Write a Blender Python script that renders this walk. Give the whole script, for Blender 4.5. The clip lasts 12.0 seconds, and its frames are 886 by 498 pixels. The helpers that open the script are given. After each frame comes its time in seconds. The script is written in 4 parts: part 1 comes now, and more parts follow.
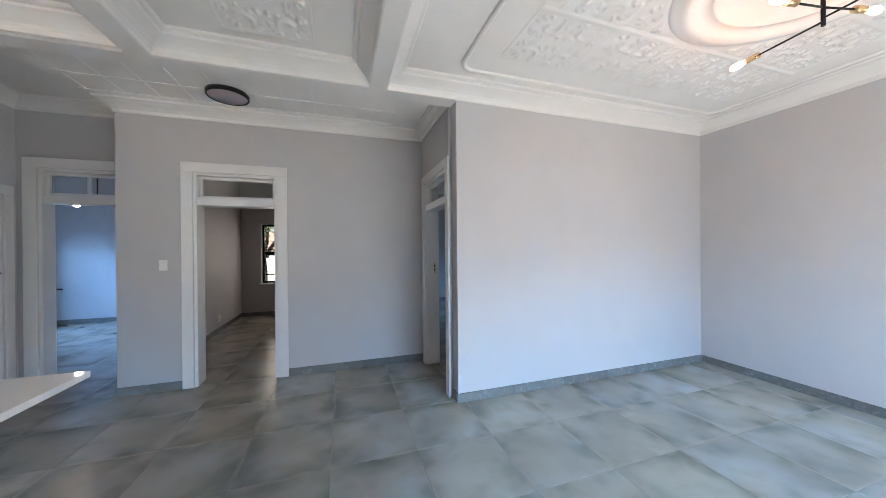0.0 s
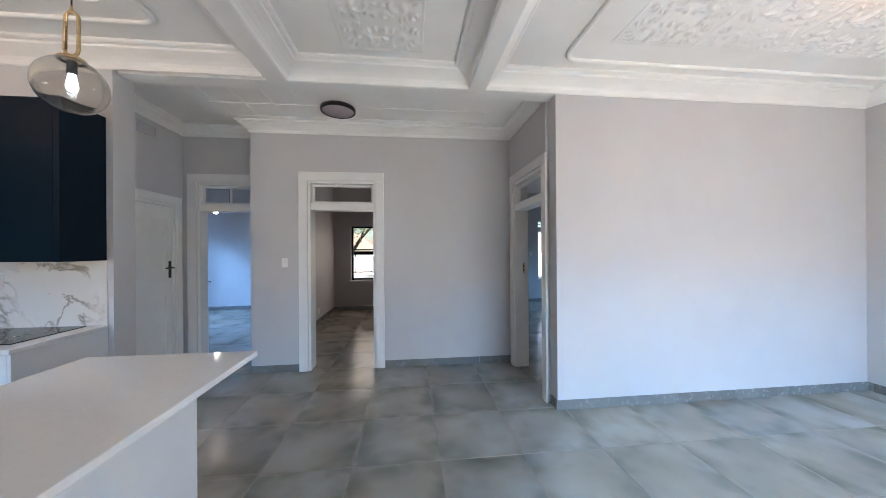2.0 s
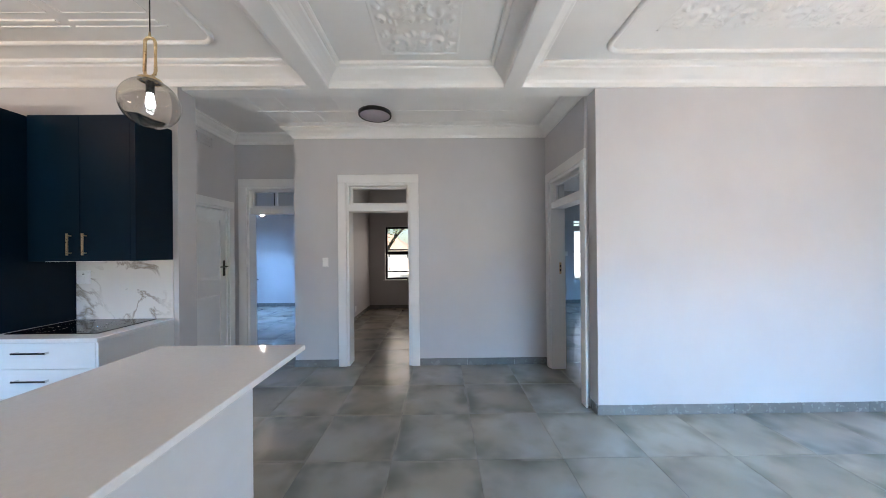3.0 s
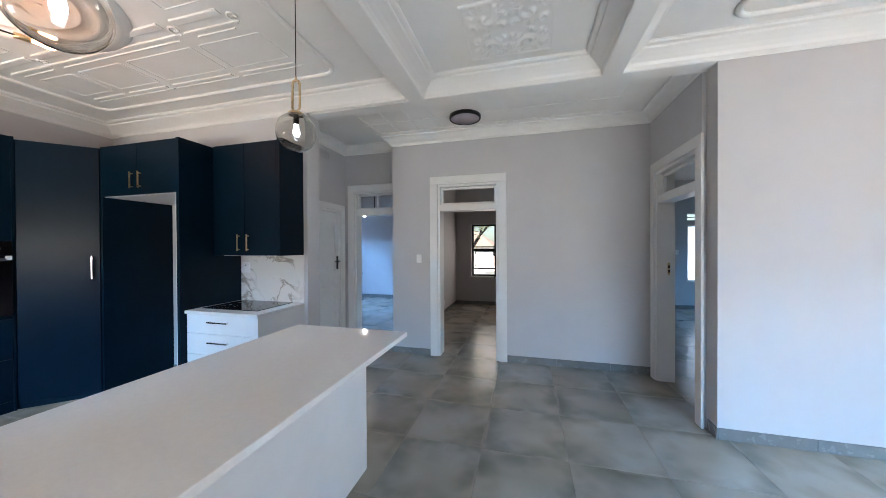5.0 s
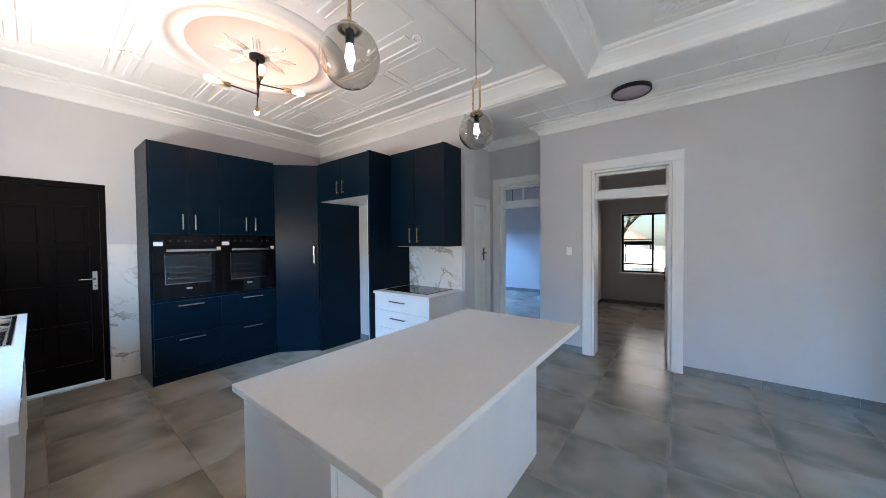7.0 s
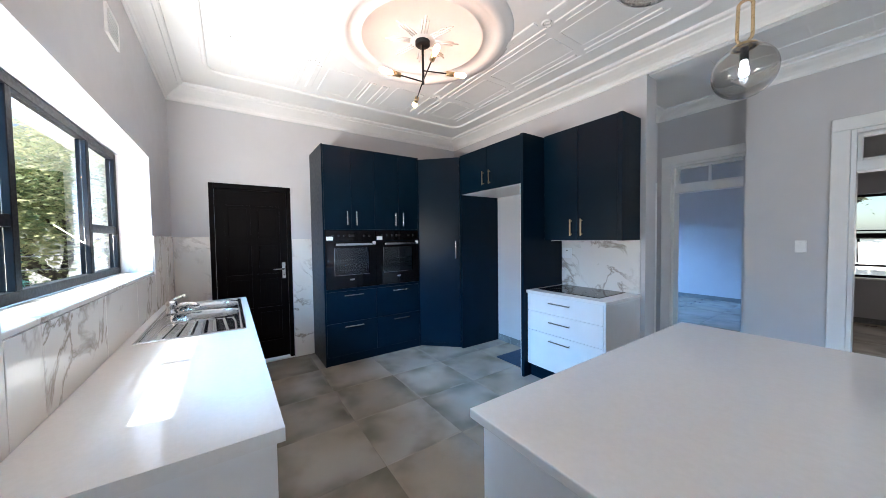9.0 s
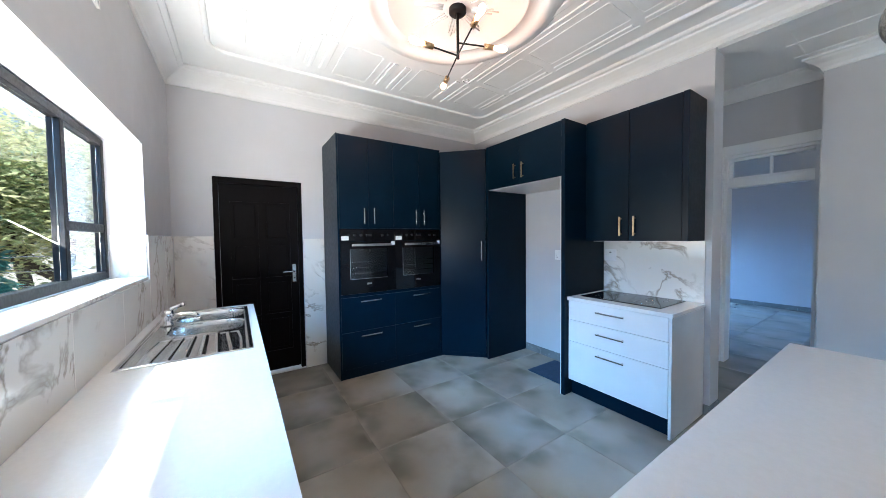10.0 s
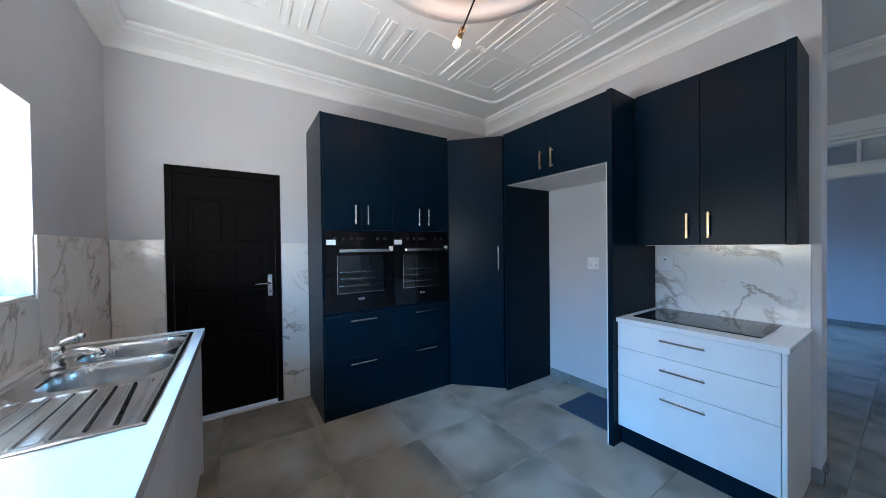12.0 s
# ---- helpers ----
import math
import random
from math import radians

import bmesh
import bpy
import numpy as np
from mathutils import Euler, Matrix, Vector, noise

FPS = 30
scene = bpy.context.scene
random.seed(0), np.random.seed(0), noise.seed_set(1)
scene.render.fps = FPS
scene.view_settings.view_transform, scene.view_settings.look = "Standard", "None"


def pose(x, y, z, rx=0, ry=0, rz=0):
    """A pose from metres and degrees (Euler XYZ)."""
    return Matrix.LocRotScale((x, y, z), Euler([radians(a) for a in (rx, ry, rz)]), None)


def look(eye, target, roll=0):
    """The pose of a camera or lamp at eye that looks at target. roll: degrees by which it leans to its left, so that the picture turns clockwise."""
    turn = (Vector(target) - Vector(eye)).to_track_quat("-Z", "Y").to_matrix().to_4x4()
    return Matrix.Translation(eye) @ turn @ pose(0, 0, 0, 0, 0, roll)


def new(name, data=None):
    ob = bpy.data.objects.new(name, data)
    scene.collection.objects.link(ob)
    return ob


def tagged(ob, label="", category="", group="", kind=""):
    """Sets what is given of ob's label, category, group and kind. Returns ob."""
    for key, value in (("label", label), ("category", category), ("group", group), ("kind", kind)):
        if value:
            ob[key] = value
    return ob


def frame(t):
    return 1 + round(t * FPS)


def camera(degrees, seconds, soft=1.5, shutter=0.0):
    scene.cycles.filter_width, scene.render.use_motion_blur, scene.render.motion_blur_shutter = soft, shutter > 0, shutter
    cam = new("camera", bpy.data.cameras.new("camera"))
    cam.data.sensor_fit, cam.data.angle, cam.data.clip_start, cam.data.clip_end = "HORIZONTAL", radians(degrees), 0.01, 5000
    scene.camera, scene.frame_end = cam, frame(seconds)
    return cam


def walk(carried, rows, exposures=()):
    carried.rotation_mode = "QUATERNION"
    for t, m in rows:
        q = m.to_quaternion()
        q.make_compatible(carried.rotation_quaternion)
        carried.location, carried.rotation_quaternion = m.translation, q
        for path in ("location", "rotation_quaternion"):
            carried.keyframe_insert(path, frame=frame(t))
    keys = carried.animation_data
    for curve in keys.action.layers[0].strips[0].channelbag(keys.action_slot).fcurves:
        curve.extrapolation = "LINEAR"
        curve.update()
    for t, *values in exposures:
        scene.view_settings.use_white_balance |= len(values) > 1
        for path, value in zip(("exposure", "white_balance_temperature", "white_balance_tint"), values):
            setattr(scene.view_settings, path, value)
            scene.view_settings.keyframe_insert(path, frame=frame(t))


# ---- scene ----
cam = camera(109.6, 12.0, soft=0.8)
PATH = [
    (0, (0.007, 0.154, 1.5), (0.622, 2.057, 1.496), -0.5),
    (0.5, (-0.051, 0.164, 1.512), (0.461, 2.097, 1.503), -0.5),
    (1, (-0.137, 0.182, 1.502), (0.277, 2.139, 1.498), -0.5),
    (1.5, (-0.217, 0.203, 1.501), (0.096, 2.178, 1.5), -0.5),
    (2, (-0.286, 0.222, 1.498), (-0.074, 2.211, 1.499), -0.4),
    (2.5, (-0.313, 0.22, 1.49), (-0.206, 2.217, 1.493), -0.5),
    (4.5, (-0.37, 0.137, 1.513), (-0.691, 2.112, 1.507), -0.3),
    (5, (-0.369, 0.106, 1.507), (-0.881, 2.04, 1.493), -0.3),
    (5.5, (-0.386, 0.057, 1.498), (-1.086, 1.931, 1.475), -0.3),
    (6, (-0.437, 0.022, 1.501), (-1.313, 1.819, 1.466), -0.4),
    (6.5, (-0.522, -0.012, 1.49), (-1.569, 1.691, 1.452), -0.4),
    (7, (-0.63, -0.067, 1.48), (-1.843, 1.523, 1.434), -0.5),
    (7.5, (-0.753, -0.109, 1.472), (-2.118, 1.353, 1.423), -0.6),
    (9.5, (-1.496, -0.238, 1.471), (-3.168, 0.857, 1.399), -0.8),
    (10, (-1.709, -0.207, 1.476), (-3.379, 0.891, 1.405), -0.7),
    (10.5, (-1.888, -0.184, 1.461), (-3.558, 0.915, 1.404), -0.8),
    (11, (-2.069, -0.179, 1.452), (-3.737, 0.924, 1.41), -0.8),
    (11.5, (-2.198, -0.047, 1.45), (-3.87, 1.05, 1.418), -0.8),
    (12, (-2.296, 0.079, 1.445), (-3.967, 1.176, 1.424), -0.7),
]
walk(cam, [(t, look(eye, target, roll)) for t, eye, target, roll in PATH],
     [(0, 1.03, 6200, 8), (2.5, 1.2, 6250, 9), (5, 1.19, 6050, 7), (7.5, 1.16, 5900, 7), (9.5, 1.30, 5600, 5), (10.5, 1.25, 5500, 3), (11, 1.2, 5450, 3), (12, 0.86, 5350, 3)])

# ---- world, sun, large lights ----
world = bpy.data.worlds.new("world")
scene.world = world
world.use_nodes = True
SUN_EL, SUN_AZ = 57.3, 190.0   # elevation; compass-like angle of the sun's place, from +y towards +x
wn, wl = world.node_tree.nodes, world.node_tree.links
sky = wn.new("ShaderNodeTexSky")
sky.sky_type, sky.sun_disc = "NISHITA", False
sky.sun_elevation, sky.sun_rotation = radians(SUN_EL), radians(SUN_AZ)
wl.new(sky.outputs["Color"], wn["Background"].inputs["Color"])
wn["Background"].inputs["Strength"].default_value = 0.08


def lamp(name, kind, m, energy, colour, **more):
    data = bpy.data.lights.new(name, kind)
    data.energy, data.color = energy, colour
    if kind == "AREA":
        data.shape, data.size, data.size_y = "RECTANGLE", more["size"], more["size_y"]
        data.spread = radians(more.get("spread", 180))
    elif kind == "SUN":
        data.angle = radians(0.6)
    else:
        data.shadow_soft_size = more["radius"]
    ob = new(name, data)
    ob.matrix_basis = m
    return ob


sun_way = Vector((math.sin(radians(SUN_AZ)) * math.cos(radians(SUN_EL)), math.cos(radians(SUN_AZ)) * math.cos(radians(SUN_EL)), math.sin(radians(SUN_EL))))
lamp("sun", "SUN", look(sun_way * 30, (0, 0, 0)), 5.0, (1.0, 0.95, 0.86))
# added area lamps for sky and sunlit-ground light, in the openings or hung outside them
lamp("sky_fill_kitchen", "AREA", look((-2.9, -2.6, 2.62), (-3.3, 1.4, 0.0)), 57, (0.23, 0.57, 1.0), size=1.6, size_y=0.6, spread=120)
lamp("ground_fill_kitchen", "AREA", look((-3.6, -0.80, 1.46), (-4.0, 0.5, 3.1)), 26, (1.0, 0.86, 0.72), size=1.5, size_y=0.32, spread=155)
# living room fill, through glass doors that are never in view
lamp("sky_fill_living", "AREA", look((2.4, -2.2, 2.66), (2.2, 2.6, 0.2)), 72, (0.20, 0.55, 1.0), size=2.8, size_y=0.6, spread=130)
lamp("ground_fill_living", "AREA", look((2.4, -0.90, 0.25), (2.0, 0.5, 3.0)), 36, (1.0, 0.88, 0.76), size=2.6, size_y=0.5)
lamp("window_light_study", "AREA", look((-1.08, 8.30, 1.41), (-1.2, 5.0, 0.2)), 4.8, (1.0, 0.80, 0.68), size=1.2, size_y=1.2)
# blue fill through an added, unseen west window
lamp("sky_fill_west_room", "AREA", look((-7.2, 7.0, 2.45), (-3.6, 8.6, 0.4)), 66, (0.26, 0.52, 1.0), size=1.7, size_y=0.6, spread=110)
lamp("window_light_east_room", "AREA", look((3.76, 8.95, 1.35), (3.0, 4.5, 0.6)), 3, (0.75, 0.82, 1.0), size=0.8, size_y=1.3)
# blue fill through an added, unseen east window
lamp("sky_fill_east_room", "AREA", look((6.5, 7.0, 2.6), (2.6, 8.6, 0.4)), 26, (0.24, 0.54, 1.0), size=1.7, size_y=0.7, spread=110)


# ---- materials ----
def material(name):
    m = bpy.data.materials.new(name)
    m.use_nodes = True
    return m, m.node_tree.nodes, m.node_tree.links, m.node_tree.nodes["Principled BSDF"]


def put(node, **values):
    for key, value in values.items():
        node.inputs[key.replace("_", " ")].default_value = value
    return node


def surface(name, low, high, scale=6.0, rough=(0.4, 0.6), metal=0.0, bump=0.0, bump_scale=200.0, coat=0.0, stretch=(1, 1, 1), spread=0.0, spec=0.5):
    """Two tones mixed by a broad noise, a finer noise in the roughness and a fine bump."""
    m, n, l, p = material(name)
    tc, mp = n.new("ShaderNodeTexCoord"), n.new("ShaderNodeMapping")
    mp.inputs["Scale"].default_value = stretch
    l.new(tc.outputs["Object"], mp.inputs["Vector"])
    big = put(n.new("ShaderNodeTexNoise"), Scale=scale, Detail=6.0, Roughness=0.6)
    l.new(mp.outputs["Vector"], big.inputs["Vector"])
    ramp = n.new("ShaderNodeMix")
    ramp.data_type = "RGBA"
    ramp.inputs[6].default_value, ramp.inputs[7].default_value = (*low, 1), (*high, 1)
    fac = n.new("ShaderNodeMapRange")
    put(fac, From_Min=0.3, From_Max=0.7)
    l.new(big.outputs["Fac"], fac.inputs["Value"])
    l.new(fac.outputs["Result"], ramp.inputs[0])
    last = ramp.outputs[2]
    if spread:
        info, hsv = n.new("ShaderNodeObjectInfo"), n.new("ShaderNodeHueSaturation")
        rng = put(n.new("ShaderNodeMapRange"), To_Min=1 - spread, To_Max=1 + spread)
        l.new(info.outputs["Random"], rng.inputs["Value"])
        l.new(rng.outputs["Result"], hsv.inputs["Value"])
        l.new(last, hsv.inputs["Color"])
        last = hsv.outputs["Color"]
    l.new(last, p.inputs["Base Color"])
    fine = put(n.new("ShaderNodeTexNoise"), Scale=scale * 9, Detail=4.0)
    l.new(mp.outputs["Vector"], fine.inputs["Vector"])
    rr = put(n.new("ShaderNodeMapRange"), From_Min=0.3, From_Max=0.7, To_Min=rough[0], To_Max=rough[1])
    l.new(fine.outputs["Fac"], rr.inputs["Value"])
    l.new(rr.outputs["Result"], p.inputs["Roughness"])
    put(p, Metallic=metal, Coat_Weight=coat, Specular_IOR_Level=spec)
    if bump:
        grain = put(n.new("ShaderNodeTexNoise"), Scale=bump_scale, Detail=3.0)
        l.new(mp.outputs["Vector"], grain.inputs["Vector"])
        b = put(n.new("ShaderNodeBump"), Strength=bump, Distance=0.002)
        l.new(grain.outputs["Fac"], b.inputs["Height"])
        l.new(b.outputs["Normal"], p.inputs["Normal"])
    return m


WALL = surface("wall_paint", (0.515, 0.508, 0.52), (0.555, 0.548, 0.56), 1.3, (0.5, 0.62), bump=0.12, bump_scale=60)
WHITE = surface("white_paint", (0.74, 0.74, 0.73), (0.80, 0.80, 0.79), 3, (0.32, 0.45), bump=0.08, bump_scale=80)
CEIL = surface("ceiling_paint", (0.76, 0.75, 0.73), (0.82, 0.81, 0.80), 2, (0.30, 0.40), bump=0.22, bump_scale=38)
NAVY = surface("navy_board", (0.0012, 0.0078, 0.0168), (0.0018, 0.0104, 0.0222), 3, (0.28, 0.36), bump=0.02, bump_scale=350, spec=0.105)
CARCASS = surface("white_board", (0.72, 0.72, 0.72), (0.78, 0.78, 0.78), 3, (0.3, 0.4))
QUARTZ = surface("white_quartz", (0.76, 0.75, 0.735), (0.80, 0.79, 0.78), 55, (0.05, 0.08))
STEEL = surface("brushed_steel", (0.66, 0.66, 0.66), (0.72, 0.72, 0.71), 3, (0.17, 0.24), 1.0)
CHROME = surface("chrome", (0.75, 0.75, 0.75), (0.8, 0.8, 0.8), 4, (0.06, 0.12), 1.0)
BRASS = surface("satin_brass", (0.58, 0.43, 0.24), (0.66, 0.5, 0.3), 12, (0.25, 0.35), 1.0)
FRAMEMETAL = surface("powder_coated_frame", (0.006, 0.006, 0.007), (0.010, 0.010, 0.011), 8, (0.4, 0.55), spec=0.10)
BLACKMETAL = surface("black_metal", (0.010, 0.010, 0.011), (0.016, 0.016, 0.017), 8, (0.3, 0.45), 0.0, spec=0.25)
BLACKDOOR = surface("dark_stained_wood", (0.0018, 0.0014, 0.002), (0.004, 0.003, 0.0034), 5, (0.42, 0.6), bump=0.2, bump_scale=120, stretch=(8, 8, 0.6), spec=0.09)
BLACKGLASS = surface("black_glass", (0.004, 0.004, 0.005), (0.006, 0.006, 0.007), 2, (0.03, 0.06), spec=0.24)
PLASTIC = surface("white_plastic", (0.78, 0.78, 0.77), (0.82, 0.82, 0.81), 4, (0.25, 0.35))
SKIRT = surface("skirting_tile", (0.15, 0.155, 0.155), (0.24, 0.245, 0.24), 2.5, (0.2, 0.3), spread=0.12)
GROUT = surface("grout", (0.17, 0.155, 0.13), (0.27, 0.25, 0.215), 20, (0.8, 0.95))
MATBLUE = surface("blue_rubber", (0.012, 0.035, 0.075), (0.02, 0.05, 0.10), 20, (0.6, 0.8), bump=0.4, bump_scale=150)
BARK = surface("bark", (0.06, 0.045, 0.035), (0.14, 0.11, 0.085), 9, (0.8, 0.95), bump=0.6, bump_scale=30)
EARTH = surface("dry_ground", (0.34, 0.30, 0.24), (0.50, 0.45, 0.38), 0.6, (0.85, 0.95), bump=0.5, bump_scale=12)
WHITEWASH = surface("whitewash", (0.72, 0.70, 0.66), (0.80, 0.78, 0.74), 1.5, (0.8, 0.9), bump=0.3, bump_scale=20)
PLASTER = surface("garden_wall_plaster", (0.48, 0.42, 0.36), (0.58, 0.52, 0.46), 1.0, (0.8, 0.9))


def tile_material():
    """Grey porcelain with soft olive and blue-grey clouds and smoky edges, different on every tile."""
    m, n, l, p = material("floor_tile")
    tc, info = n.new("ShaderNodeTexCoord"), n.new("ShaderNodeObjectInfo")
    off = n.new("ShaderNodeVectorMath")
    off.operation = "MULTIPLY_ADD"
    off.inputs[1].default_value = (37, 91, 53)
    l.new(info.outputs["Random"], off.inputs[0])
    l.new(tc.outputs["Object"], off.inputs[2])

    def cloud(scale, detail, lo, hi):
        t = put(n.new("ShaderNodeTexNoise"), Scale=scale, Detail=detail, Roughness=0.5)
        l.new(off.outputs["Vector"], t.inputs["Vector"])
        r = put(n.new("ShaderNodeMapRange"), From_Min=lo, From_Max=hi)
        r.interpolation_type = "SMOOTHSTEP"
        l.new(t.outputs["Fac"], r.inputs["Value"])
        return r.outputs["Result"]

    def blend(kind, fac, a, b):
        x = n.new("ShaderNodeMix")
        x.data_type, x.blend_type = "RGBA", kind
        for k, v in ((0, fac), (6, a), (7, b)):
            if hasattr(v, "links"):
                l.new(v, x.inputs[k])
            else:
                x.inputs[k].default_value = v
        return x.outputs[2]
    base = blend("MIX", cloud(2.0, 1.0, 0.15, 0.85), (0.272, 0.261, 0.238, 1), (0.40, 0.388, 0.358, 1))
    base = blend("MULTIPLY", cloud(1.1, 2.0, 0.28, 0.66), base, (0.97, 0.90, 0.79, 1))
    # smoky rims, broken up by a cloud
    ab = n.new("ShaderNodeVectorMath")
    ab.operation = "ABSOLUTE"
    l.new(tc.outputs["Object"], ab.inputs[0])
    sep = n.new("ShaderNodeSeparateXYZ")
    l.new(ab.outputs["Vector"], sep.inputs[0])
    far = n.new("ShaderNodeMath")
    far.operation = "MAXIMUM"
    l.new(sep.outputs["X"], far.inputs[0])
    l.new(sep.outputs["Y"], far.inputs[1])
    rim = put(n.new("ShaderNodeMapRange"), From_Min=0.08, From_Max=0.30)
    rim.interpolation_type = "SMOOTHSTEP"
    l.new(far.outputs[0], rim.inputs["Value"])
    both = n.new("ShaderNodeMath")
    both.operation = "MULTIPLY"
    l.new(rim.outputs["Result"], both.inputs[0])
    l.new(cloud(3.2, 2.2, 0.36, 0.70), both.inputs[1])
    base = blend("MULTIPLY", both.outputs[0], base, (0.58, 0.59, 0.57, 1))
    base = blend("MULTIPLY", cloud(4.5, 3.0, 0.48, 0.78), base, (0.86, 0.855, 0.83, 1))
    # worn tan margins along parts of the joints
    worn = put(n.new("ShaderNodeMapRange"), From_Min=0.278, From_Max=0.300, To_Max=0.6)
    worn.interpolation_type = "SMOOTHSTEP"
    l.new(far.outputs[0], worn.inputs["Value"])
    tan = n.new("ShaderNodeMath")
    tan.operation = "MULTIPLY"
    l.new(worn.outputs["Result"], tan.inputs[0])
    l.new(cloud(2.6, 3.0, 0.46, 0.60), tan.inputs[1])
    base = blend("MIX", tan.outputs[0], base, (0.33, 0.29, 0.245, 1))
    fine = put(n.new("ShaderNodeTexNoise"), Scale=120.0, Detail=2.0)
    l.new(off.outputs["Vector"], fine.inputs["Vector"])
    base = blend("OVERLAY", 0.03, base, fine.outputs["Fac"])
    hsv = n.new("ShaderNodeHueSaturation")
    rng = put(n.new("ShaderNodeMapRange"), To_Min=0.90, To_Max=1.08)
    l.new(info.outputs["Random"], rng.inputs["Value"])
    l.new(rng.outputs["Result"], hsv.inputs["Value"])
    l.new(base, hsv.inputs["Color"])
    l.new(hsv.outputs["Color"], p.inputs["Base Color"])
    rr = put(n.new("ShaderNodeMapRange"), To_Min=0.20, To_Max=0.25)
    l.new(cloud(4.0, 2.0, 0.35, 0.65), rr.inputs["Value"])
    l.new(rr.outputs["Result"], p.inputs["Roughness"])
    b = put(n.new("ShaderNodeBump"), Strength=0.012, Distance=0.001)
    l.new(fine.outputs["Fac"], b.inputs["Height"])
    l.new(b.outputs["Normal"], p.inputs["Normal"])
    return m


def marble_material():
    m, n, l, p = material("veined_marble_tile")
    tc, info = n.new("ShaderNodeTexCoord"), n.new("ShaderNodeObjectInfo")
    off = n.new("ShaderNodeVectorMath")
    off.operation = "MULTIPLY_ADD"
    off.inputs[1].default_value = (13, 7, 19)
    l.new(info.outputs["Random"], off.inputs[0])
    l.new(tc.outputs["Object"], off.inputs[2])
    # veins drawn out along one falling diagonal on every wall
    last = off.outputs["Vector"]
    for key, value in (("Rotation", (0, 0, -0.785)), ("Rotation", (0, -0.615, 0)), ("Scale", (0.55, 1.45, 1.45))):
        mp = n.new("ShaderNodeMapping")
        mp.inputs[key].default_value = value
        l.new(last, mp.inputs["Vector"])
        last = mp.outputs["Vector"]
    vein = put(n.new("ShaderNodeTexNoise"), Scale=2.7, Detail=5.0, Roughness=0.56, Distortion=0.45)
    l.new(last, vein.inputs["Vector"])
    sub = n.new("ShaderNodeMath")
    sub.operation = "SUBTRACT"
    sub.inputs[1].default_value = 0.5
    l.new(vein.outputs["Fac"], sub.inputs[0])
    ab = n.new("ShaderNodeMath")
    ab.operation = "ABSOLUTE"
    l.new(sub.outputs[0], ab.inputs[0])
    near = put(n.new("ShaderNodeMapRange"), From_Min=0.0, From_Max=0.034, To_Min=1.0, To_Max=0.0)
    l.new(ab.outputs[0], near.inputs["Value"])
    where = put(n.new("ShaderNodeTexNoise"), Scale=2.3, Detail=3.0)
    l.new(off.outputs["Vector"], where.inputs["Vector"])
    wr = put(n.new("ShaderNodeMapRange"), From_Min=0.43, From_Max=0.62)
    l.new(where.outputs["Fac"], wr.inputs["Value"])
    mul = n.new("ShaderNodeMath")
    mul.operation = "MULTIPLY"
    l.new(near.outputs["Result"], mul.inputs[0])
    l.new(wr.outputs["Result"], mul.inputs[1])
    base = n.new("ShaderNodeMix")
    base.data_type = "RGBA"
    base.inputs[6].default_value, base.inputs[7].default_value = (0.80, 0.775, 0.73, 1), (0.70, 0.67, 0.625, 1)
    l.new(vein.outputs["Fac"], base.inputs[0])
    mix = n.new("ShaderNodeMix")
    mix.data_type = "RGBA"
    mix.inputs[7].default_value = (0.33, 0.285, 0.235, 1)
    l.new(mul.outputs[0], mix.inputs[0])
    l.new(base.outputs[2], mix.inputs[6])
    l.new(mix.outputs[2], p.inputs["Base Color"])
    put(p, Roughness=0.15)
    return m


def glass_material(name, colour, rough=0.0, thin=True):
    m, n, l, p = material(name)
    put(p, Base_Color=(*colour, 1), Roughness=rough, Transmission_Weight=1.0, IOR=1.05 if thin else 1.45)
    return m


def glow_material(name, colour, strength):
    m, n, l, p = material(name)
    put(p, Base_Color=(*colour, 1), Emission_Color=(*colour, 1), Emission_Strength=strength, Roughness=0.3)
    return m


def leaf_material(name, dark, light):
    """Leaves that pass part of the light, in two tones by the clump."""
    m, n, l, p = material(name)
    tc = n.new("ShaderNodeTexCoord")
    t = put(n.new("ShaderNodeTexNoise"), Scale=1.6, Detail=5.0)
    l.new(tc.outputs["Object"], t.inputs["Vector"])
    r = n.new("ShaderNodeValToRGB")
    e = r.color_ramp.elements
    e[0].position, e[0].color = 0.38, (*dark, 1)
    e[1].position, e[1].color = 0.60, (*light, 1)
    l.new(t.outputs["Fac"], r.inputs["Fac"])
    l.new(r.outputs["Color"], p.inputs["Base Color"])
    put(p, Roughness=0.5)
    tr, mix = n.new("ShaderNodeBsdfTranslucent"), n.new("ShaderNodeMixShader")
    l.new(r.outputs["Color"], tr.inputs["Color"])
    mix.inputs[0].default_value = 0.6
    l.new(p.outputs[0], mix.inputs[1])
    l.new(tr.outputs[0], mix.inputs[2])
    l.new(mix.outputs[0], n["Material Output"].inputs["Surface"])
    return m


LEAF = leaf_material("leaves", (0.26, 0.34, 0.17), (0.70, 0.66, 0.36))
CONIFER = leaf_material("conifer_needles", (0.09, 0.30, 0.28), (0.24, 0.46, 0.42))
TILE, MARBLE = tile_material(), marble_material()
PANE = glass_material("window_glass", (0.97, 0.99, 0.98), thin=False)
SMOKE = glass_material("smoked_glass", (0.82, 0.805, 0.775), thin=False)
WARMBULB = glow_material("warm_bulb", (1.0, 0.44, 0.21), 31.0)
COOLBULB = glow_material("cool_bulb", (0.80, 0.88, 1.0), 12.0)
BEDBULB = glow_material("bedroom_bulb", (1.0, 0.82, 0.70), 50.0)
DIFFUSER = surface("lamp_diffuser", (0.38, 0.34, 0.39), (0.42, 0.38, 0.43), 3, (0.4, 0.5))


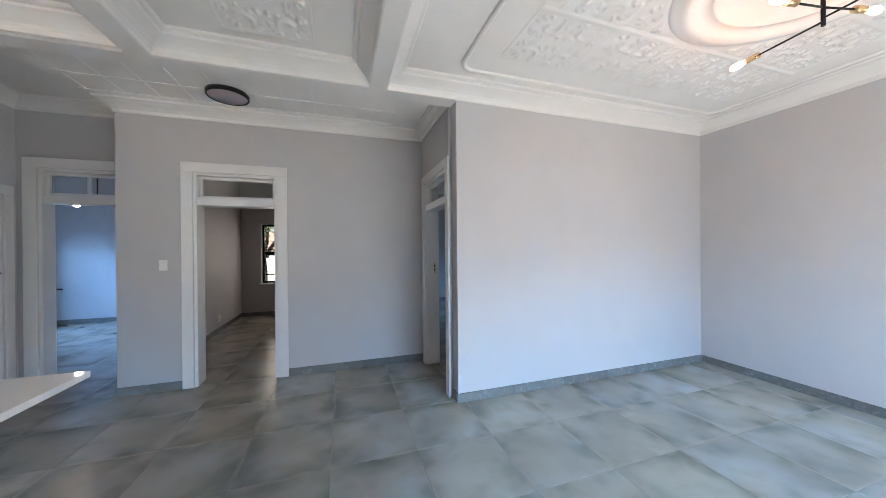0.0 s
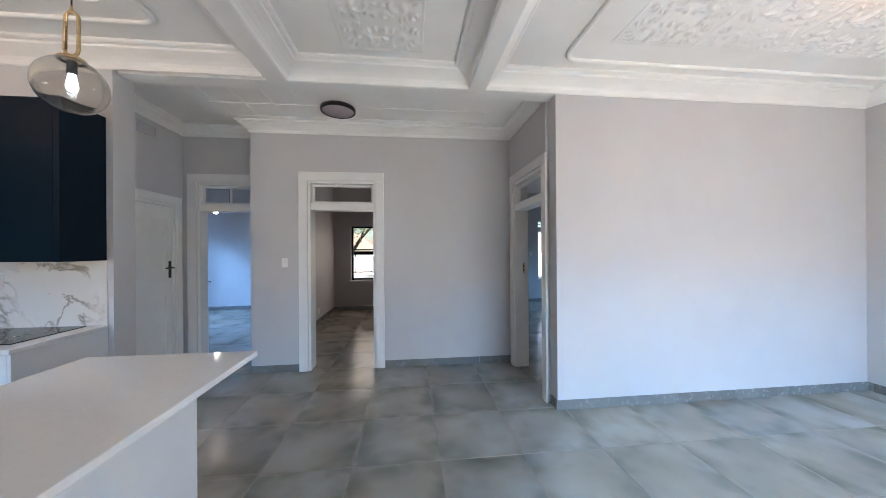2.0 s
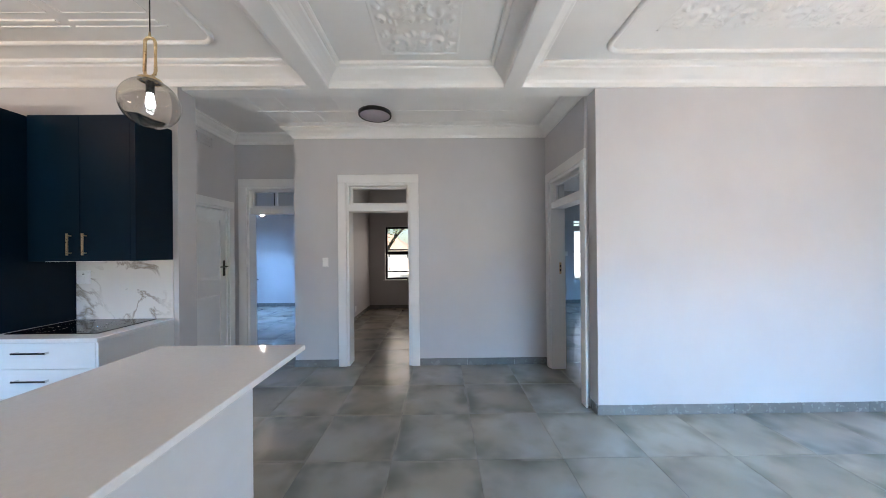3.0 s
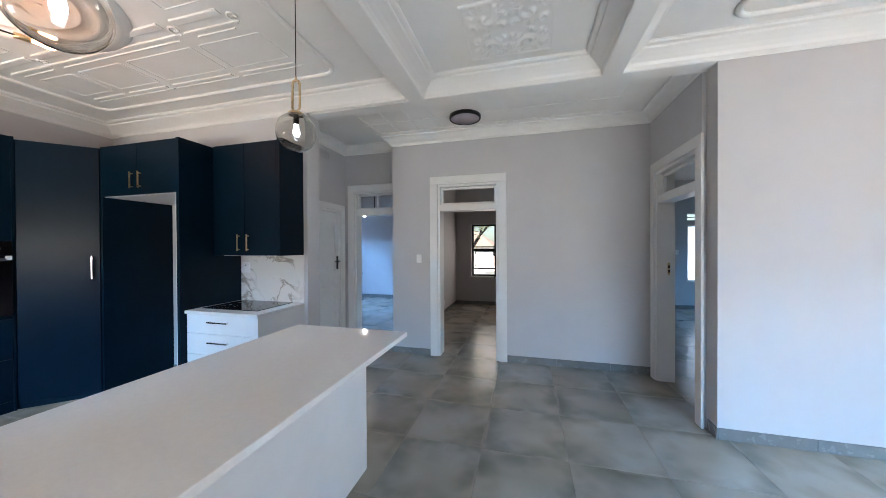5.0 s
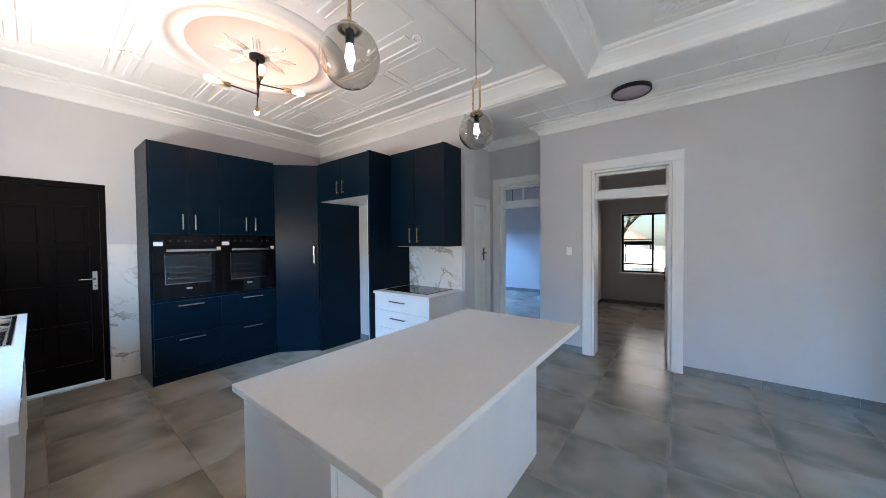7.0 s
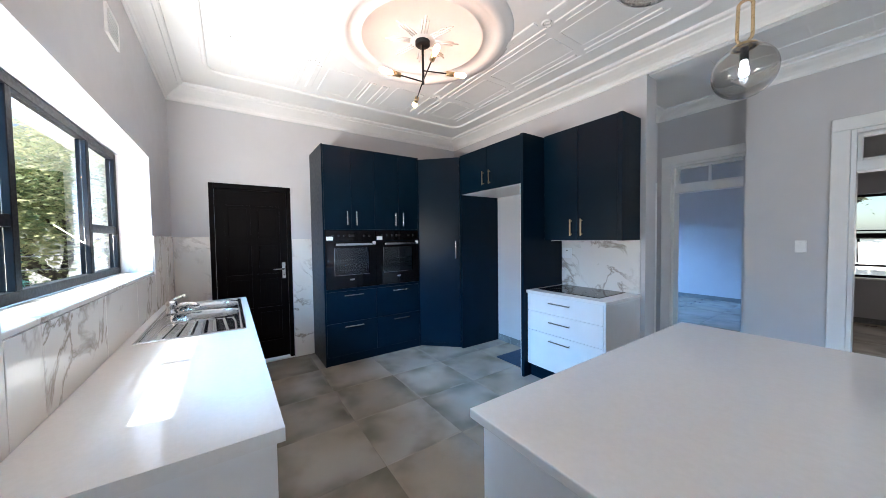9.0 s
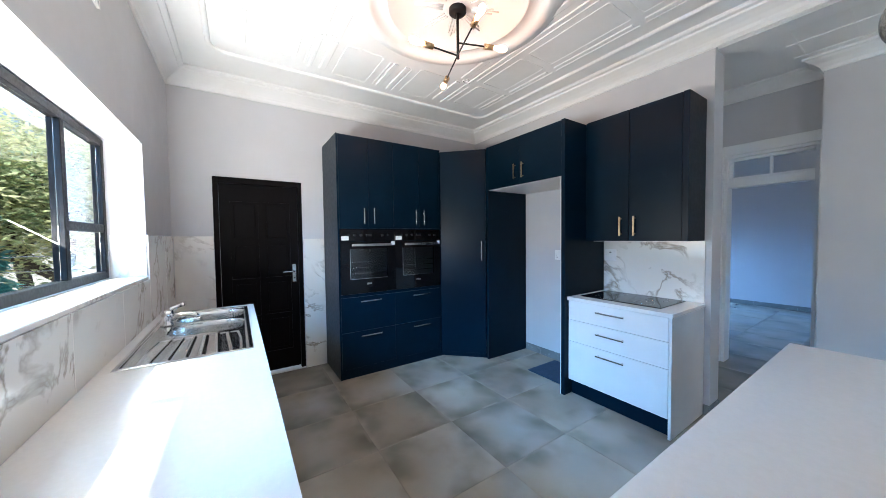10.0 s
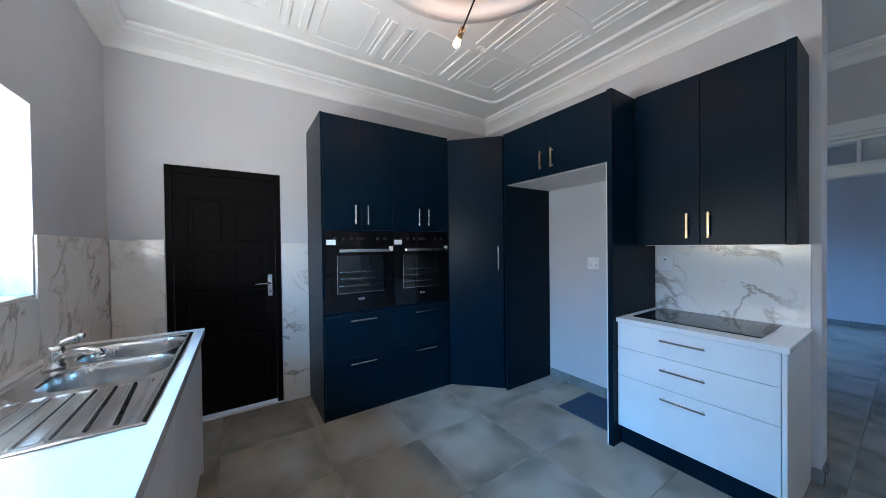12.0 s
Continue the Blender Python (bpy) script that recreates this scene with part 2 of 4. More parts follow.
# ---- building tools ----
def box(bm, x0, x1, y0, y1, z0, z1, bev=0.0, seg=1):
    x0, x1, y0, y1, z0, z1 = min(x0, x1), max(x0, x1), min(y0, y1), max(y0, y1), min(z0, z1), max(z0, z1)
    v = [bm.verts.new(c) for c in ((x0, y0, z0), (x1, y0, z0), (x1, y1, z0), (x0, y1, z0), (x0, y0, z1), (x1, y0, z1), (x1, y1, z1), (x0, y1, z1))]
    f = [bm.faces.new([v[i] for i in q]) for q in ((3, 2, 1, 0), (4, 5, 6, 7), (0, 1, 5, 4), (1, 2, 6, 5), (2, 3, 7, 6), (3, 0, 4, 7))]
    if bev:
        bmesh.ops.bevel(bm, geom=list({e for a in f for e in a.edges}), offset=bev, segments=seg, affect="EDGES", profile=0.5)
    return bm


def cyl(bm, a, b, r0, r1=None, n=16, caps=True):
    a, b = Vector(a), Vector(b)
    r1 = r0 if r1 is None else r1
    q = (b - a).to_track_quat("Z", "Y").to_matrix()
    ring = lambda c, r: [bm.verts.new(c + q @ Vector((r * math.cos(2 * math.pi * i / n), r * math.sin(2 * math.pi * i / n), 0))) for i in range(n)]
    p, s = ring(a, r0), ring(b, r1)
    for i in range(n):
        bm.faces.new((p[i], p[(i + 1) % n], s[(i + 1) % n], s[i])).smooth = True
    if caps:
        bm.faces.new(p[::-1])
        bm.faces.new(s)
    return bm


def lathe(bm, centre, profile, n=24):
    """A turned shape about the vertical through centre, from rows of radius and height."""
    c, rings = Vector(centre), []
    for r, z in profile:
        if r < 1e-5:
            rings.append([bm.verts.new(c + Vector((0, 0, z)))])
        else:
            rings.append([bm.verts.new(c + Vector((r * math.cos(2 * math.pi * i / n), r * math.sin(2 * math.pi * i / n), z))) for i in range(n)])
    for p, s in zip(rings, rings[1:]):
        for i in range(n):
            j = (i + 1) % n
            q = [p[i % len(p)], p[j % len(p)], s[j % len(s)], s[i % len(s)]]
            q = [v for k, v in enumerate(q) if v not in q[:k]]
            if len(q) > 2:
                bm.faces.new(q).smooth = True
    return bm


def tube(bm, pts, r, n=8, closed=False):
    pts = [Vector(p) for p in pts]
    rings, m = [], len(pts)
    for i, p in enumerate(pts):
        a = pts[i - 1] if (i or closed) else p
        b = pts[(i + 1) % m] if (i < m - 1 or closed) else p
        q = (b - a).to_track_quat("Z", "Y").to_matrix()
        rings.append([bm.verts.new(p + q @ Vector((r * math.cos(2 * math.pi * k / n), r * math.sin(2 * math.pi * k / n), 0))) for k in range(n)])
    for i in range(m if closed else m - 1):
        p, s = rings[i], rings[(i + 1) % m]
        turn = min(range(n), key=lambda k: (p[0].co - s[k].co).length)
        for k in range(n):
            bm.faces.new((p[k], p[(k + 1) % n], s[(k + 1 + turn) % n], s[(k + turn) % n])).smooth = True
    if not closed:
        bm.faces.new(rings[0][::-1])
        bm.faces.new(rings[-1])
    return bm


BASE = {}


def link(name, bm, mat, at=(0, 0, 0)):
    bmesh.ops.recalc_face_normals(bm, faces=bm.faces)
    me = bpy.data.meshes.new(name)
    bm.to_mesh(me)
    bm.free()
    me.transform(Matrix.Translation(-Vector(at)))
    me.materials.append(mat)
    ob = new(name, me)
    BASE[ob.name] = Vector(at)
    return ob


def structure(name, bm, mat, label):
    return tagged(link(name, bm, mat), label, name.rstrip("_0123456789").split("_")[0], kind="structure")


def thing(name, at, label, category, group=""):
    ob = new(name)
    ob.location, ob.empty_display_size = at, 0.1
    BASE[ob.name] = Vector(at)
    return tagged(ob, label, category, group)


def part(name, bm, mat, parent, label=""):
    """One mesh under a thing or part; its shape is given in the world's coordinates."""
    ob = link(name, bm, mat, BASE[parent.name])
    ob.parent = parent
    return tagged(ob, label)


def B(*a, **k):
    return box(bmesh.new(), *a, **k)


def wall_mesh(axis, f0, f1, a0, a1, z0, z1, holes=()):
    """A wall between the planes f0 and f1, running from a0 to a1, with rectangular holes (a0, a1, z0, z1) right through."""
    bm = bmesh.new()
    A = sorted({a0, a1, *[h for q in holes for h in q[:2]]})
    Z = sorted({z0, z1, *[h for q in holes for h in q[2:]]})
    solid = lambda i, k: 0 <= i < len(A) - 1 and 0 <= k < len(Z) - 1 and not any(h[0] <= (A[i] + A[i + 1]) / 2 <= h[1] and h[2] <= (Z[k] + Z[k + 1]) / 2 <= h[3] for h in holes)
    at = {"x": lambda a, f, z: (a, f, z), "y": lambda a, f, z: (f, a, z), "z": lambda a, f, z: (a, z, f)}[axis]
    memo = {}

    def v(*p):
        if p not in memo:
            memo[p] = bm.verts.new(at(*p))
        return memo[p]
    for i in range(len(A) - 1):
        for k in range(len(Z) - 1):
            if not solid(i, k):
                continue
            p, q, r, s = A[i], A[i + 1], Z[k], Z[k + 1]
            for f in (f0, f1):
                bm.faces.new((v(p, f, r), v(q, f, r), v(q, f, s), v(p, f, s)))
            for di, dk, e in ((-1, 0, ((p, r), (p, s))), (1, 0, ((q, r), (q, s))), (0, -1, ((p, r), (q, r))), (0, 1, ((p, s), (q, s)))):
                if not solid(i + di, k + dk):
                    (c, d), (g, h) = e
                    bm.faces.new((v(c, f0, d), v(g, f0, h), v(g, f1, h), v(c, f1, d)))
    return bm


def sweep_loop(bm, pts, profile):
    """A moulding round a closed right-angled loop of (x, y), counter-clockwise; profile rows are (inward, z)."""
    n, rings = len(pts), []
    P = [Vector(p) for p in pts]
    inward = []
    for i in range(n):
        d = (P[(i + 1) % n] - P[i]).normalized()
        inward.append(Vector((-d.y, d.x)))
    for off, z in profile:
        rings.append([bm.verts.new((*(P[i] + off * (inward[i - 1] + inward[i])), z)) for i in range(n)])
    for a, b in zip(rings, rings[1:]):
        for i in range(n):
            bm.faces.new((a[i], a[(i + 1) % n], b[(i + 1) % n], b[i]))
    return bm


def rect(x0, x1, y0, y1):
    return [(x0, y0), (x1, y0), (x1, y1), (x0, y1)]


def rounded(x0, x1, y0, y1, r, z, n=8):
    pts = []
    for cx, cy, a in ((x1 - r, y1 - r, 0), (x0 + r, y1 - r, 90), (x0 + r, y0 + r, 180), (x1 - r, y0 + r, 270)):
        pts += [(cx + r * math.cos(radians(a + 90 * i / n)), cy + r * math.sin(radians(a + 90 * i / n)), z) for i in range(n + 1)]
    return pts


# ---- plan ----
XW, XE, YS, YK, YN = -5.56, 4.45, -0.72, 2.95, 2.995     # west, east, south, kitchen north and living north wall faces
ZC, ZB, ZH = 3.09, 2.945, 3.06                            # ceiling, underside of beams, hall ceiling
HALL_N, HALL_W, HALL_E, RECESS, RX = 4.255, -3.11, 1.04, 4.465, -2.21
THICK = 0.2
WIN = (-4.57, -2.57, 1.232, 2.128)                         # kitchen window
# unseen opening, added to let daylight into the living room
GLASSDOOR = (1.0, 3.9, 0.0, 2.2)

# ---- floor and walls ----
structure("floor", B(-6.4, 6.4, -0.95, 9.0, -0.2, -0.0028), GROUT, "grey grouted screed under the porcelain floor tiles")
structure("wall_south", wall_mesh("x", YS, YS - 0.24, XW - 0.24, XE + 0.24, -0.1, 3.3, [WIN, GLASSDOOR]), WALL, "pale grey painted wall with a wide kitchen window")
structure("wall_west", wall_mesh("y", XW, XW - 0.24, YS, 3.15, -0.1, 3.3, [(-0.40, 0.417, 0.0, 2.12)]), WALL, "pale grey painted wall with the dark kitchen door")
structure("wall_east", wall_mesh("y", XE, XE + 0.24, YS, 3.15, -0.1, 3.3), WALL, "plain pale grey painted end wall")
structure("wall_kitchen_north", wall_mesh("x", YK, 3.15, XW - 0.24, -2.61, -0.1, 3.3), WALL, "pale grey painted wall behind the kitchen cupboards")
structure("wall_living_north", wall_mesh("x", YN, 3.15, 1.07, XE + 0.24, -0.1, 3.3), WALL, "blank pale grey painted living room wall")
structure("wall_hall_north", wall_mesh("x", HALL_N, HALL_N + 0.2, RX, 1.24, -0.1, 3.3, [(-1.54, -0.715, -0.1, 2.36)]), WALL, "grey painted hall wall with a transom doorway")
structure("wall_recess_north", wall_mesh("x", RECESS, RECESS + 0.15, HALL_W - 0.15, RX, -0.1, 3.3, [(-2.945, -2.212, -0.1, 2.36)]), WALL, "grey painted wall at the hall's recessed end")
structure("wall_hall_west", wall_mesh("y", HALL_W, HALL_W - 0.15, 3.15, RECESS, -0.1, 3.3, [(3.50, 4.33, 0.0, 2.06)]), WALL, "grey painted hall wall with a closed white door")
structure("wall_hall_east", wall_mesh("y", HALL_E, HALL_E + 0.17, 3.15, HALL_N, -0.1, 3.3, [(3.22, 4.10, -0.1, 2.33)]), WALL, "grey painted hall wall with a transom doorway")
# rooms beyond the hall
structure("wall_study_west", wall_mesh("y", -2.15, -2.27, 4.47, 8.22, -0.1, 3.2), WALL, "plain grey painted partition")
structure("wall_study_east", wall_mesh("y", 0.8, 0.92, 4.455, 8.75, -0.1, 3.2), WALL, "plain grey painted partition")
structure("wall_study_north", wall_mesh("x", 8.22, 8.44, -2.27, 0.92, -0.1, 3.2, [(-1.75, -0.40, 0.73, 2.09)]), WALL, "grey painted wall with a dark-framed window")
structure("wall_west_room_north", wall_mesh("x", 8.71, 8.9, -6.2, -2.27, -0.1, 3.2), WALL, "plain grey painted wall")
# this wall's opening is out of view, cut for the bedroom's blue light
structure("wall_west_room_west", wall_mesh("y", -6.0, -6.2, 4.4, 8.71, -0.1, 3.2, [(6.1, 7.9, 0.9, 2.1)]), WALL, "grey painted wall with an added, unseen window opening")
structure("wall_west_room_south", wall_mesh("x", 4.615, 4.4, -6.2, -3.26, -0.1, 3.2), WALL, "plain grey painted wall")
structure("wall_east_room_north", wall_mesh("x", 8.75, 8.95, 0.92, 5.4, -0.1, 3.2, [(3.33, 4.2, 0.64, 2.0), (3.33, 4.2, 2.08, 2.28)]), WALL, "grey painted wall with a tall window and fanlight")
# unseen opening cut here so blue light reaches the switch wall
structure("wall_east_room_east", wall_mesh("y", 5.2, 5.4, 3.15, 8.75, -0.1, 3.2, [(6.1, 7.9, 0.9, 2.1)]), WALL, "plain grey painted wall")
structure("wall_east_room_south", wall_mesh("x", 3.15, 3.30, 4.69, 5.4, -0.1, 3.2), WALL, "plain grey painted wall")
structure("ceiling_rooms", box(box(B(-6.2, -2.27, 4.615, 8.9, 3.06, 3.2), -2.15, 0.8, 4.455, 8.22, 3.06, 3.2), 1.21, 5.2, 3.15, 8.75, 3.06, 3.2), CEIL, "plain white ceilings of the rooms off the hall")

# ---- ceilings with cornices and beams ----
CORNICE = [(0.0, 2.93), (0.012, 2.935), (0.016, 2.965), (0.03, 2.985), (0.06, 3.01), (0.09, 3.03), (0.115, 3.045), (0.12, 3.06), (0.145, 3.065), (0.155, 3.075), (0.155, ZC)]
BEAMS = ((-1.47, -1.32), (0.26, 0.40))


def bay(x0, x1, y0, y1):
    bm = B(x0 - 0.1, x1 + 0.1, y0 - 0.1, y1 + 0.1, ZC, ZC + 0.1)
    sweep_loop(bm, rect(x0, x1, y0, y1), CORNICE)
    return bm


def scroll(cx, cy, r, start, turns, way, n=26):
    """Points along an inward-winding scroll."""
    out = []
    for i in range(n):
        u = i / (n - 1)
        a = radians(start) + way * u * turns * 2 * math.pi
        out.append((cx + r * (1 - 0.82 * u) * math.cos(a), cy + r * (1 - 0.82 * u) * math.sin(a)))
    return out


def acanthus(w, h):
    """Line work of one pressed panel: bold commas, curls and sprays of short leaves, as point rows with a width."""
    lines = []
    for sx in (1, -1):
        for sy in (1, -1):
            flip = lambda pts: [(sx * x * w, sy * y * h) for x, y in pts]
            lines += [(flip(scroll(0.24, 0.25, 0.13, 150, 0.62, 1)), 0.020), (flip(scroll(0.40, 0.13, 0.06, 250, 0.8, -1)), 0.012),
                      (flip(scroll(0.11, 0.41, 0.055, 200, 0.8, 1)), 0.011), (flip(scroll(0.07, 0.10, 0.075, 20, 0.55, 1)), 0.013)]
            for x, y, a in ((0.36, 0.36, 40), (0.40, 0.29, 20), (0.30, 0.41, 65), (0.24, 0.06, 80), (0.29, 0.07, 60), (0.05, 0.26, 10), (0.06, 0.31, 30)):
                c, d = 0.03 * math.cos(radians(a)), 0.03 * math.sin(radians(a))
                lines.append((flip([(x - c, y - d), (x, y + 0.006), (x + c, y + d)]), 0.008))
    return lines


def relief(bm, x0, x1, y0, y1, z, step, cols, rows, high=0.016, clear=None):
    """A pressed sheet under the ceiling: every cell carries the panel's scrolls as low relief between raised borders."""
    nx, ny = int((x1 - x0) / step), int((y1 - y0) / step)
    X, Y = np.meshgrid(np.linspace(x0, x1, nx + 1), np.linspace(y0, y1, ny + 1), indexing="ij")
    cw, ch = (x1 - x0) / cols, (y1 - y0) / rows
    U, V = (X - x0) % cw - cw / 2, (Y - y0) % ch - ch / 2
    H = np.zeros_like(X)
    for pts, wide in acanthus(cw, ch):
        D = np.full_like(X, 9.0)
        for i, (px, py) in enumerate(pts):
            for k in range(3):
                qx, qy = pts[min(i + 1, len(pts) - 1)]
                D = np.minimum(D, np.hypot(U - px - (qx - px) * k / 3, V - py - (qy - py) * k / 3))
        H = np.maximum(H, np.clip(1 - (D / wide) ** 2, 0, 1) ** 0.7)
    edge = np.minimum(cw / 2 - np.abs(U), ch / 2 - np.abs(V))
    across = ch / 2 - np.abs(V)
    H = np.maximum(H, 0.35 * np.clip(1 - ((edge - 0.008) / 0.006) ** 2, 0, 1))
    H = np.maximum(H, 0.9 * np.clip(1 - ((across - 0.010) / 0.010) ** 2, 0, 1))
    H = np.maximum(H, 0.6 * np.clip(1 - ((across - 0.034) / 0.006) ** 2, 0, 1))
    H = H + 0.04 * np.sin(X * 61 + 3 * np.sin(Y * 17)) * np.sin(Y * 57 + 3 * np.sin(X * 19))
    if clear:
        H = H * np.clip((np.hypot(X - clear[0], Y - clear[1]) - clear[2]) / 0.03, 0, 1)
    vs = [[bm.verts.new((X[i, j], Y[i, j], z - 0.001 - high * H[i, j])) for j in range(ny + 1)] for i in range(nx + 1)]
    for i in range(nx):
        for j in range(ny):
            bm.faces.new((vs[i][j], vs[i][j + 1], vs[i + 1][j + 1], vs[i + 1][j])).smooth = True


def rosette(bm, x, y, r):
    lathe(bm, (x, y, 0), [(r + 0.13, ZC), (r + 0.12, ZC - 0.012), (r + 0.09, ZC - 0.014), (r + 0.07, ZC - 0.03), (r + 0.03, ZC - 0.04), (r - 0.01, ZC - 0.03),
                          (r - 0.02, ZC - 0.012), (r - 0.10, ZC - 0.008), (r - 0.105, ZC - 0.016), (r - 0.12, ZC - 0.016), (r - 0.125, ZC - 0.006), (0.16, ZC - 0.006), (0.0, ZC - 0.012)], 64)
    for k in range(8):
        a = radians(20 + 45 * k)
        for off in (-0.022, 0.0, 0.022):
            c, s_ = math.cos(a), math.sin(a)
            p = [(x + d * c - off * s_, y + d * s_ + off * c, ZC - 0.008) for d in (0.10, 0.30 - abs(off) * 2)]
            tube(bm, p, 0.0065, 6)


def rib(bm, x0, x1, y, wide, high):
    box(bm, x0, x1, y - wide / 2, y + wide / 2, ZC - high * 0.8, ZC + 0.01, bev=min(wide, high) * 0.38, seg=2)


kb = bay(XW, BEAMS[0][0], YS, YK)
tube(kb, rounded(-5.01, -2.00, -0.36, 2.60, 0.13, ZC - 0.004), 0.02, 8, closed=True)
for sy in (1, -1):
    for x0, x1 in ((-4.83, -4.36), (-4.28, -2.88), (-2.76, -2.35)):
        rib(kb, x0, x1, 1.13 + sy * 0.62, 0.055, 0.016)
        rib(kb, x0 - 0.03, x1 + 0.04, 1.13 + sy * 0.73, 0.03, 0.014)
        rib(kb, x0 + 0.03, x1 - 0.03, 1.13 + sy * 0.78, 0.012, 0.010)
        tube(kb, [(px, py, ZC - 0.002) for px, py in scroll(x1 + 0.06, 1.13 + sy * 0.68, 0.05, 90, 1.2, sy)], 0.009, 6)
    for x0, x1 in ((-4.77, -4.33), (-4.25, -3.75), (-3.66, -2.95), (-2.86, -2.27)):
        rib(kb, x0, x1, 1.13 + sy * 1.25, 0.035, 0.014)
        rib(kb, x0 - 0.02, x1 + 0.03, 1.13 + sy * 1.30, 0.014, 0.010)
    for x0, x1 in ((-4.88, -4.40), (-2.66, -2.20)):
        rib(kb, x0, x1, 1.13 + sy * 0.06, 0.05, 0.016)
        rib(kb, x0, x1, 1.13 + sy * 0.11, 0.014, 0.010)
for sy in (1, -1):
    for x0, x1 in ((-4.78, -4.34), (-4.25, -3.72), (-3.64, -2.92), (-2.84, -2.26)):
        a, b = sorted((1.13 + sy * 0.86, 1.13 + sy * 1.17))
        tube(kb, rounded(x0, x1, a, b, 0.02, ZC - 0.001, 3), 0.004, 6, closed=True)
    for x0, x1 in ((-4.88, -4.36), (-2.68, -2.18)):
        a, b = sorted((1.13 + sy * 0.19, 1.13 + sy * 0.52))
        tube(kb, rounded(x0, x1, a, b, 0.02, ZC - 0.001, 3), 0.004, 6, closed=True)
rosette(kb, -3.52, 1.13, 0.60)
structure("ceiling_kitchen", kb, CEIL, "white pressed kitchen ceiling with cornice and rosette")
mb = bay(BEAMS[0][1], BEAMS[1][0], YS, YN)
for y0 in (2.13, 0.82, -0.46):
    relief(mb, -0.80, -0.17, y0, y0 + 0.62, ZC, 0.0095, 1, 1, 0.022)
structure("ceiling_middle", mb, CEIL, "white coffered ceiling bay with an embossed panel")
eb = bay(BEAMS[1][1], XE, YS, YN)
tube(eb, rounded(1.005, 4.24, -0.44, 2.725, 0.13, ZC - 0.004), 0.022, 8, closed=True)
relief(eb, 1.27, 3.99, -0.378, 2.487, ZC, 0.0105, 4, 5, 0.017, (2.63, 1.14, 0.78))
rosette(eb, 2.63, 1.14, 0.62)
structure("ceiling_living", eb, CEIL, "white pressed living room ceiling with scrolled panels")
for i, (a, b) in enumerate(BEAMS):
    structure("beam_%d" % (i + 1), B(a, b, YS, YN, ZB - 0.0155, 3.2), CEIL, "white painted ceiling beam")
structure("beam_3", B(-2.61, 1.07, YN, 3.15, ZB - 0.0155, 3.25), CEIL, "white painted beam over the hall opening")
hall_loop = [(HALL_W, 3.15), (HALL_E, 3.15), (HALL_E, HALL_N), (RX, HALL_N), (RX, RECESS), (HALL_W, RECESS)]
hb = B(HALL_W, HALL_E, 3.15, RECESS, ZH, ZH + 0.1)
sweep_loop(hb, hall_loop, [(0.0, 2.935), (0.012, 2.94), (0.02, 2.965), (0.05, 2.995), (0.09, 3.02), (0.105, 3.035), (0.12, 3.04), (0.12, ZH)])
for y in (3.37, 3.73, 4.05):
    box(hb, -2.36, 0.62, y - 0.010, y + 0.010, ZH - 0.007, ZH + 0.01, bev=0.003)
for k in range(11):
    box(hb, -2.3 + k * 0.29 - 0.005, -2.3 + k * 0.29 + 0.005, 3.37, 4.05, ZH - 0.005, ZH + 0.01)
structure("ceiling_hall", hb, CEIL, "white pressed hall ceiling with cornice")


# ---- doors ----
def casing(parent, axis, face, out, a0, a1, top, wide=0.108, thick=0.022):
    """Two uprights and a head of architrave round an opening, proud of the wall face on the side that out (+1 or -1) names."""
    f1 = face + out * thick
    put_box = (lambda p, q, r, s: B(p, q, face, f1, r, s, bev=0.004)) if axis == "x" else (lambda p, q, r, s: B(face, f1, p, q, r, s, bev=0.004))
    part("architrave", put_box(a0 - wide, a0, 0.0, top), WHITE, parent)
    part("architrave", put_box(a1, a1 + wide, 0.0, top), WHITE, parent)
    part("architrave", put_box(a0 - wide, a1 + wide, top, top + wide), WHITE, parent)


def lining(parent, axis, f0, f1, a0, a1, top, transom=None, panes=1, t=0.032):
    """Jambs and head inside the opening, with a transom bar and its glass where there is one."""
    bx = (lambda p, q, g, h, r, s, e=0.003: B(p, q, g, h, r, s, bev=e)) if axis == "x" else (lambda p, q, g, h, r, s, e=0.003: B(g, h, p, q, r, s, bev=e))
    lo, hi = min(f0, f1), max(f0, f1)
    part("jamb", bx(a0, a0 + t, lo, hi, 0.0, top), WHITE, parent)
    part("jamb", bx(a1 - t, a1, lo, hi, 0.0, top), WHITE, parent)
    part("head", bx(a0 + t, a1 - t, lo, hi, top - t, top), WHITE, parent)
    if transom:
        z0, z1 = transom
        part("transom_bar", bx(a0 + t, a1 - t, lo + 0.01, hi - 0.01, z0, z1), WHITE, parent)
        m = (lo + hi) / 2
        for p, q, r, s in ((a0 + t, a0 + t + 0.03, z1, top - t), (a1 - t - 0.03, a1 - t, z1, top - t), (a0 + t + 0.03, a1 - t - 0.03, z1, z1 + 0.028), (a0 + t + 0.03, a1 - t - 0.03, top - t - 0.028, top - t)):
            part("bead", bx(p, q, m - 0.03, m + 0.03, r, s), WHITE, parent)
        g0, g1 = a0 + t + 0.03, a1 - t - 0.03
        for k in range(panes):
            p, q = g0 + (g1 - g0) * k / panes, g0 + (g1 - g0) * (k + 1) / panes
            part("pane", bx(p + 0.003, q - 0.003, m - 0.003, m + 0.003, z1 + 0.028, top - t - 0.028, 0), PANE, parent)
            if k:
                part("bead", bx(p - 0.012, p + 0.012, m - 0.02, m + 0.02, z1 + 0.028, top - t - 0.028), WHITE, parent)


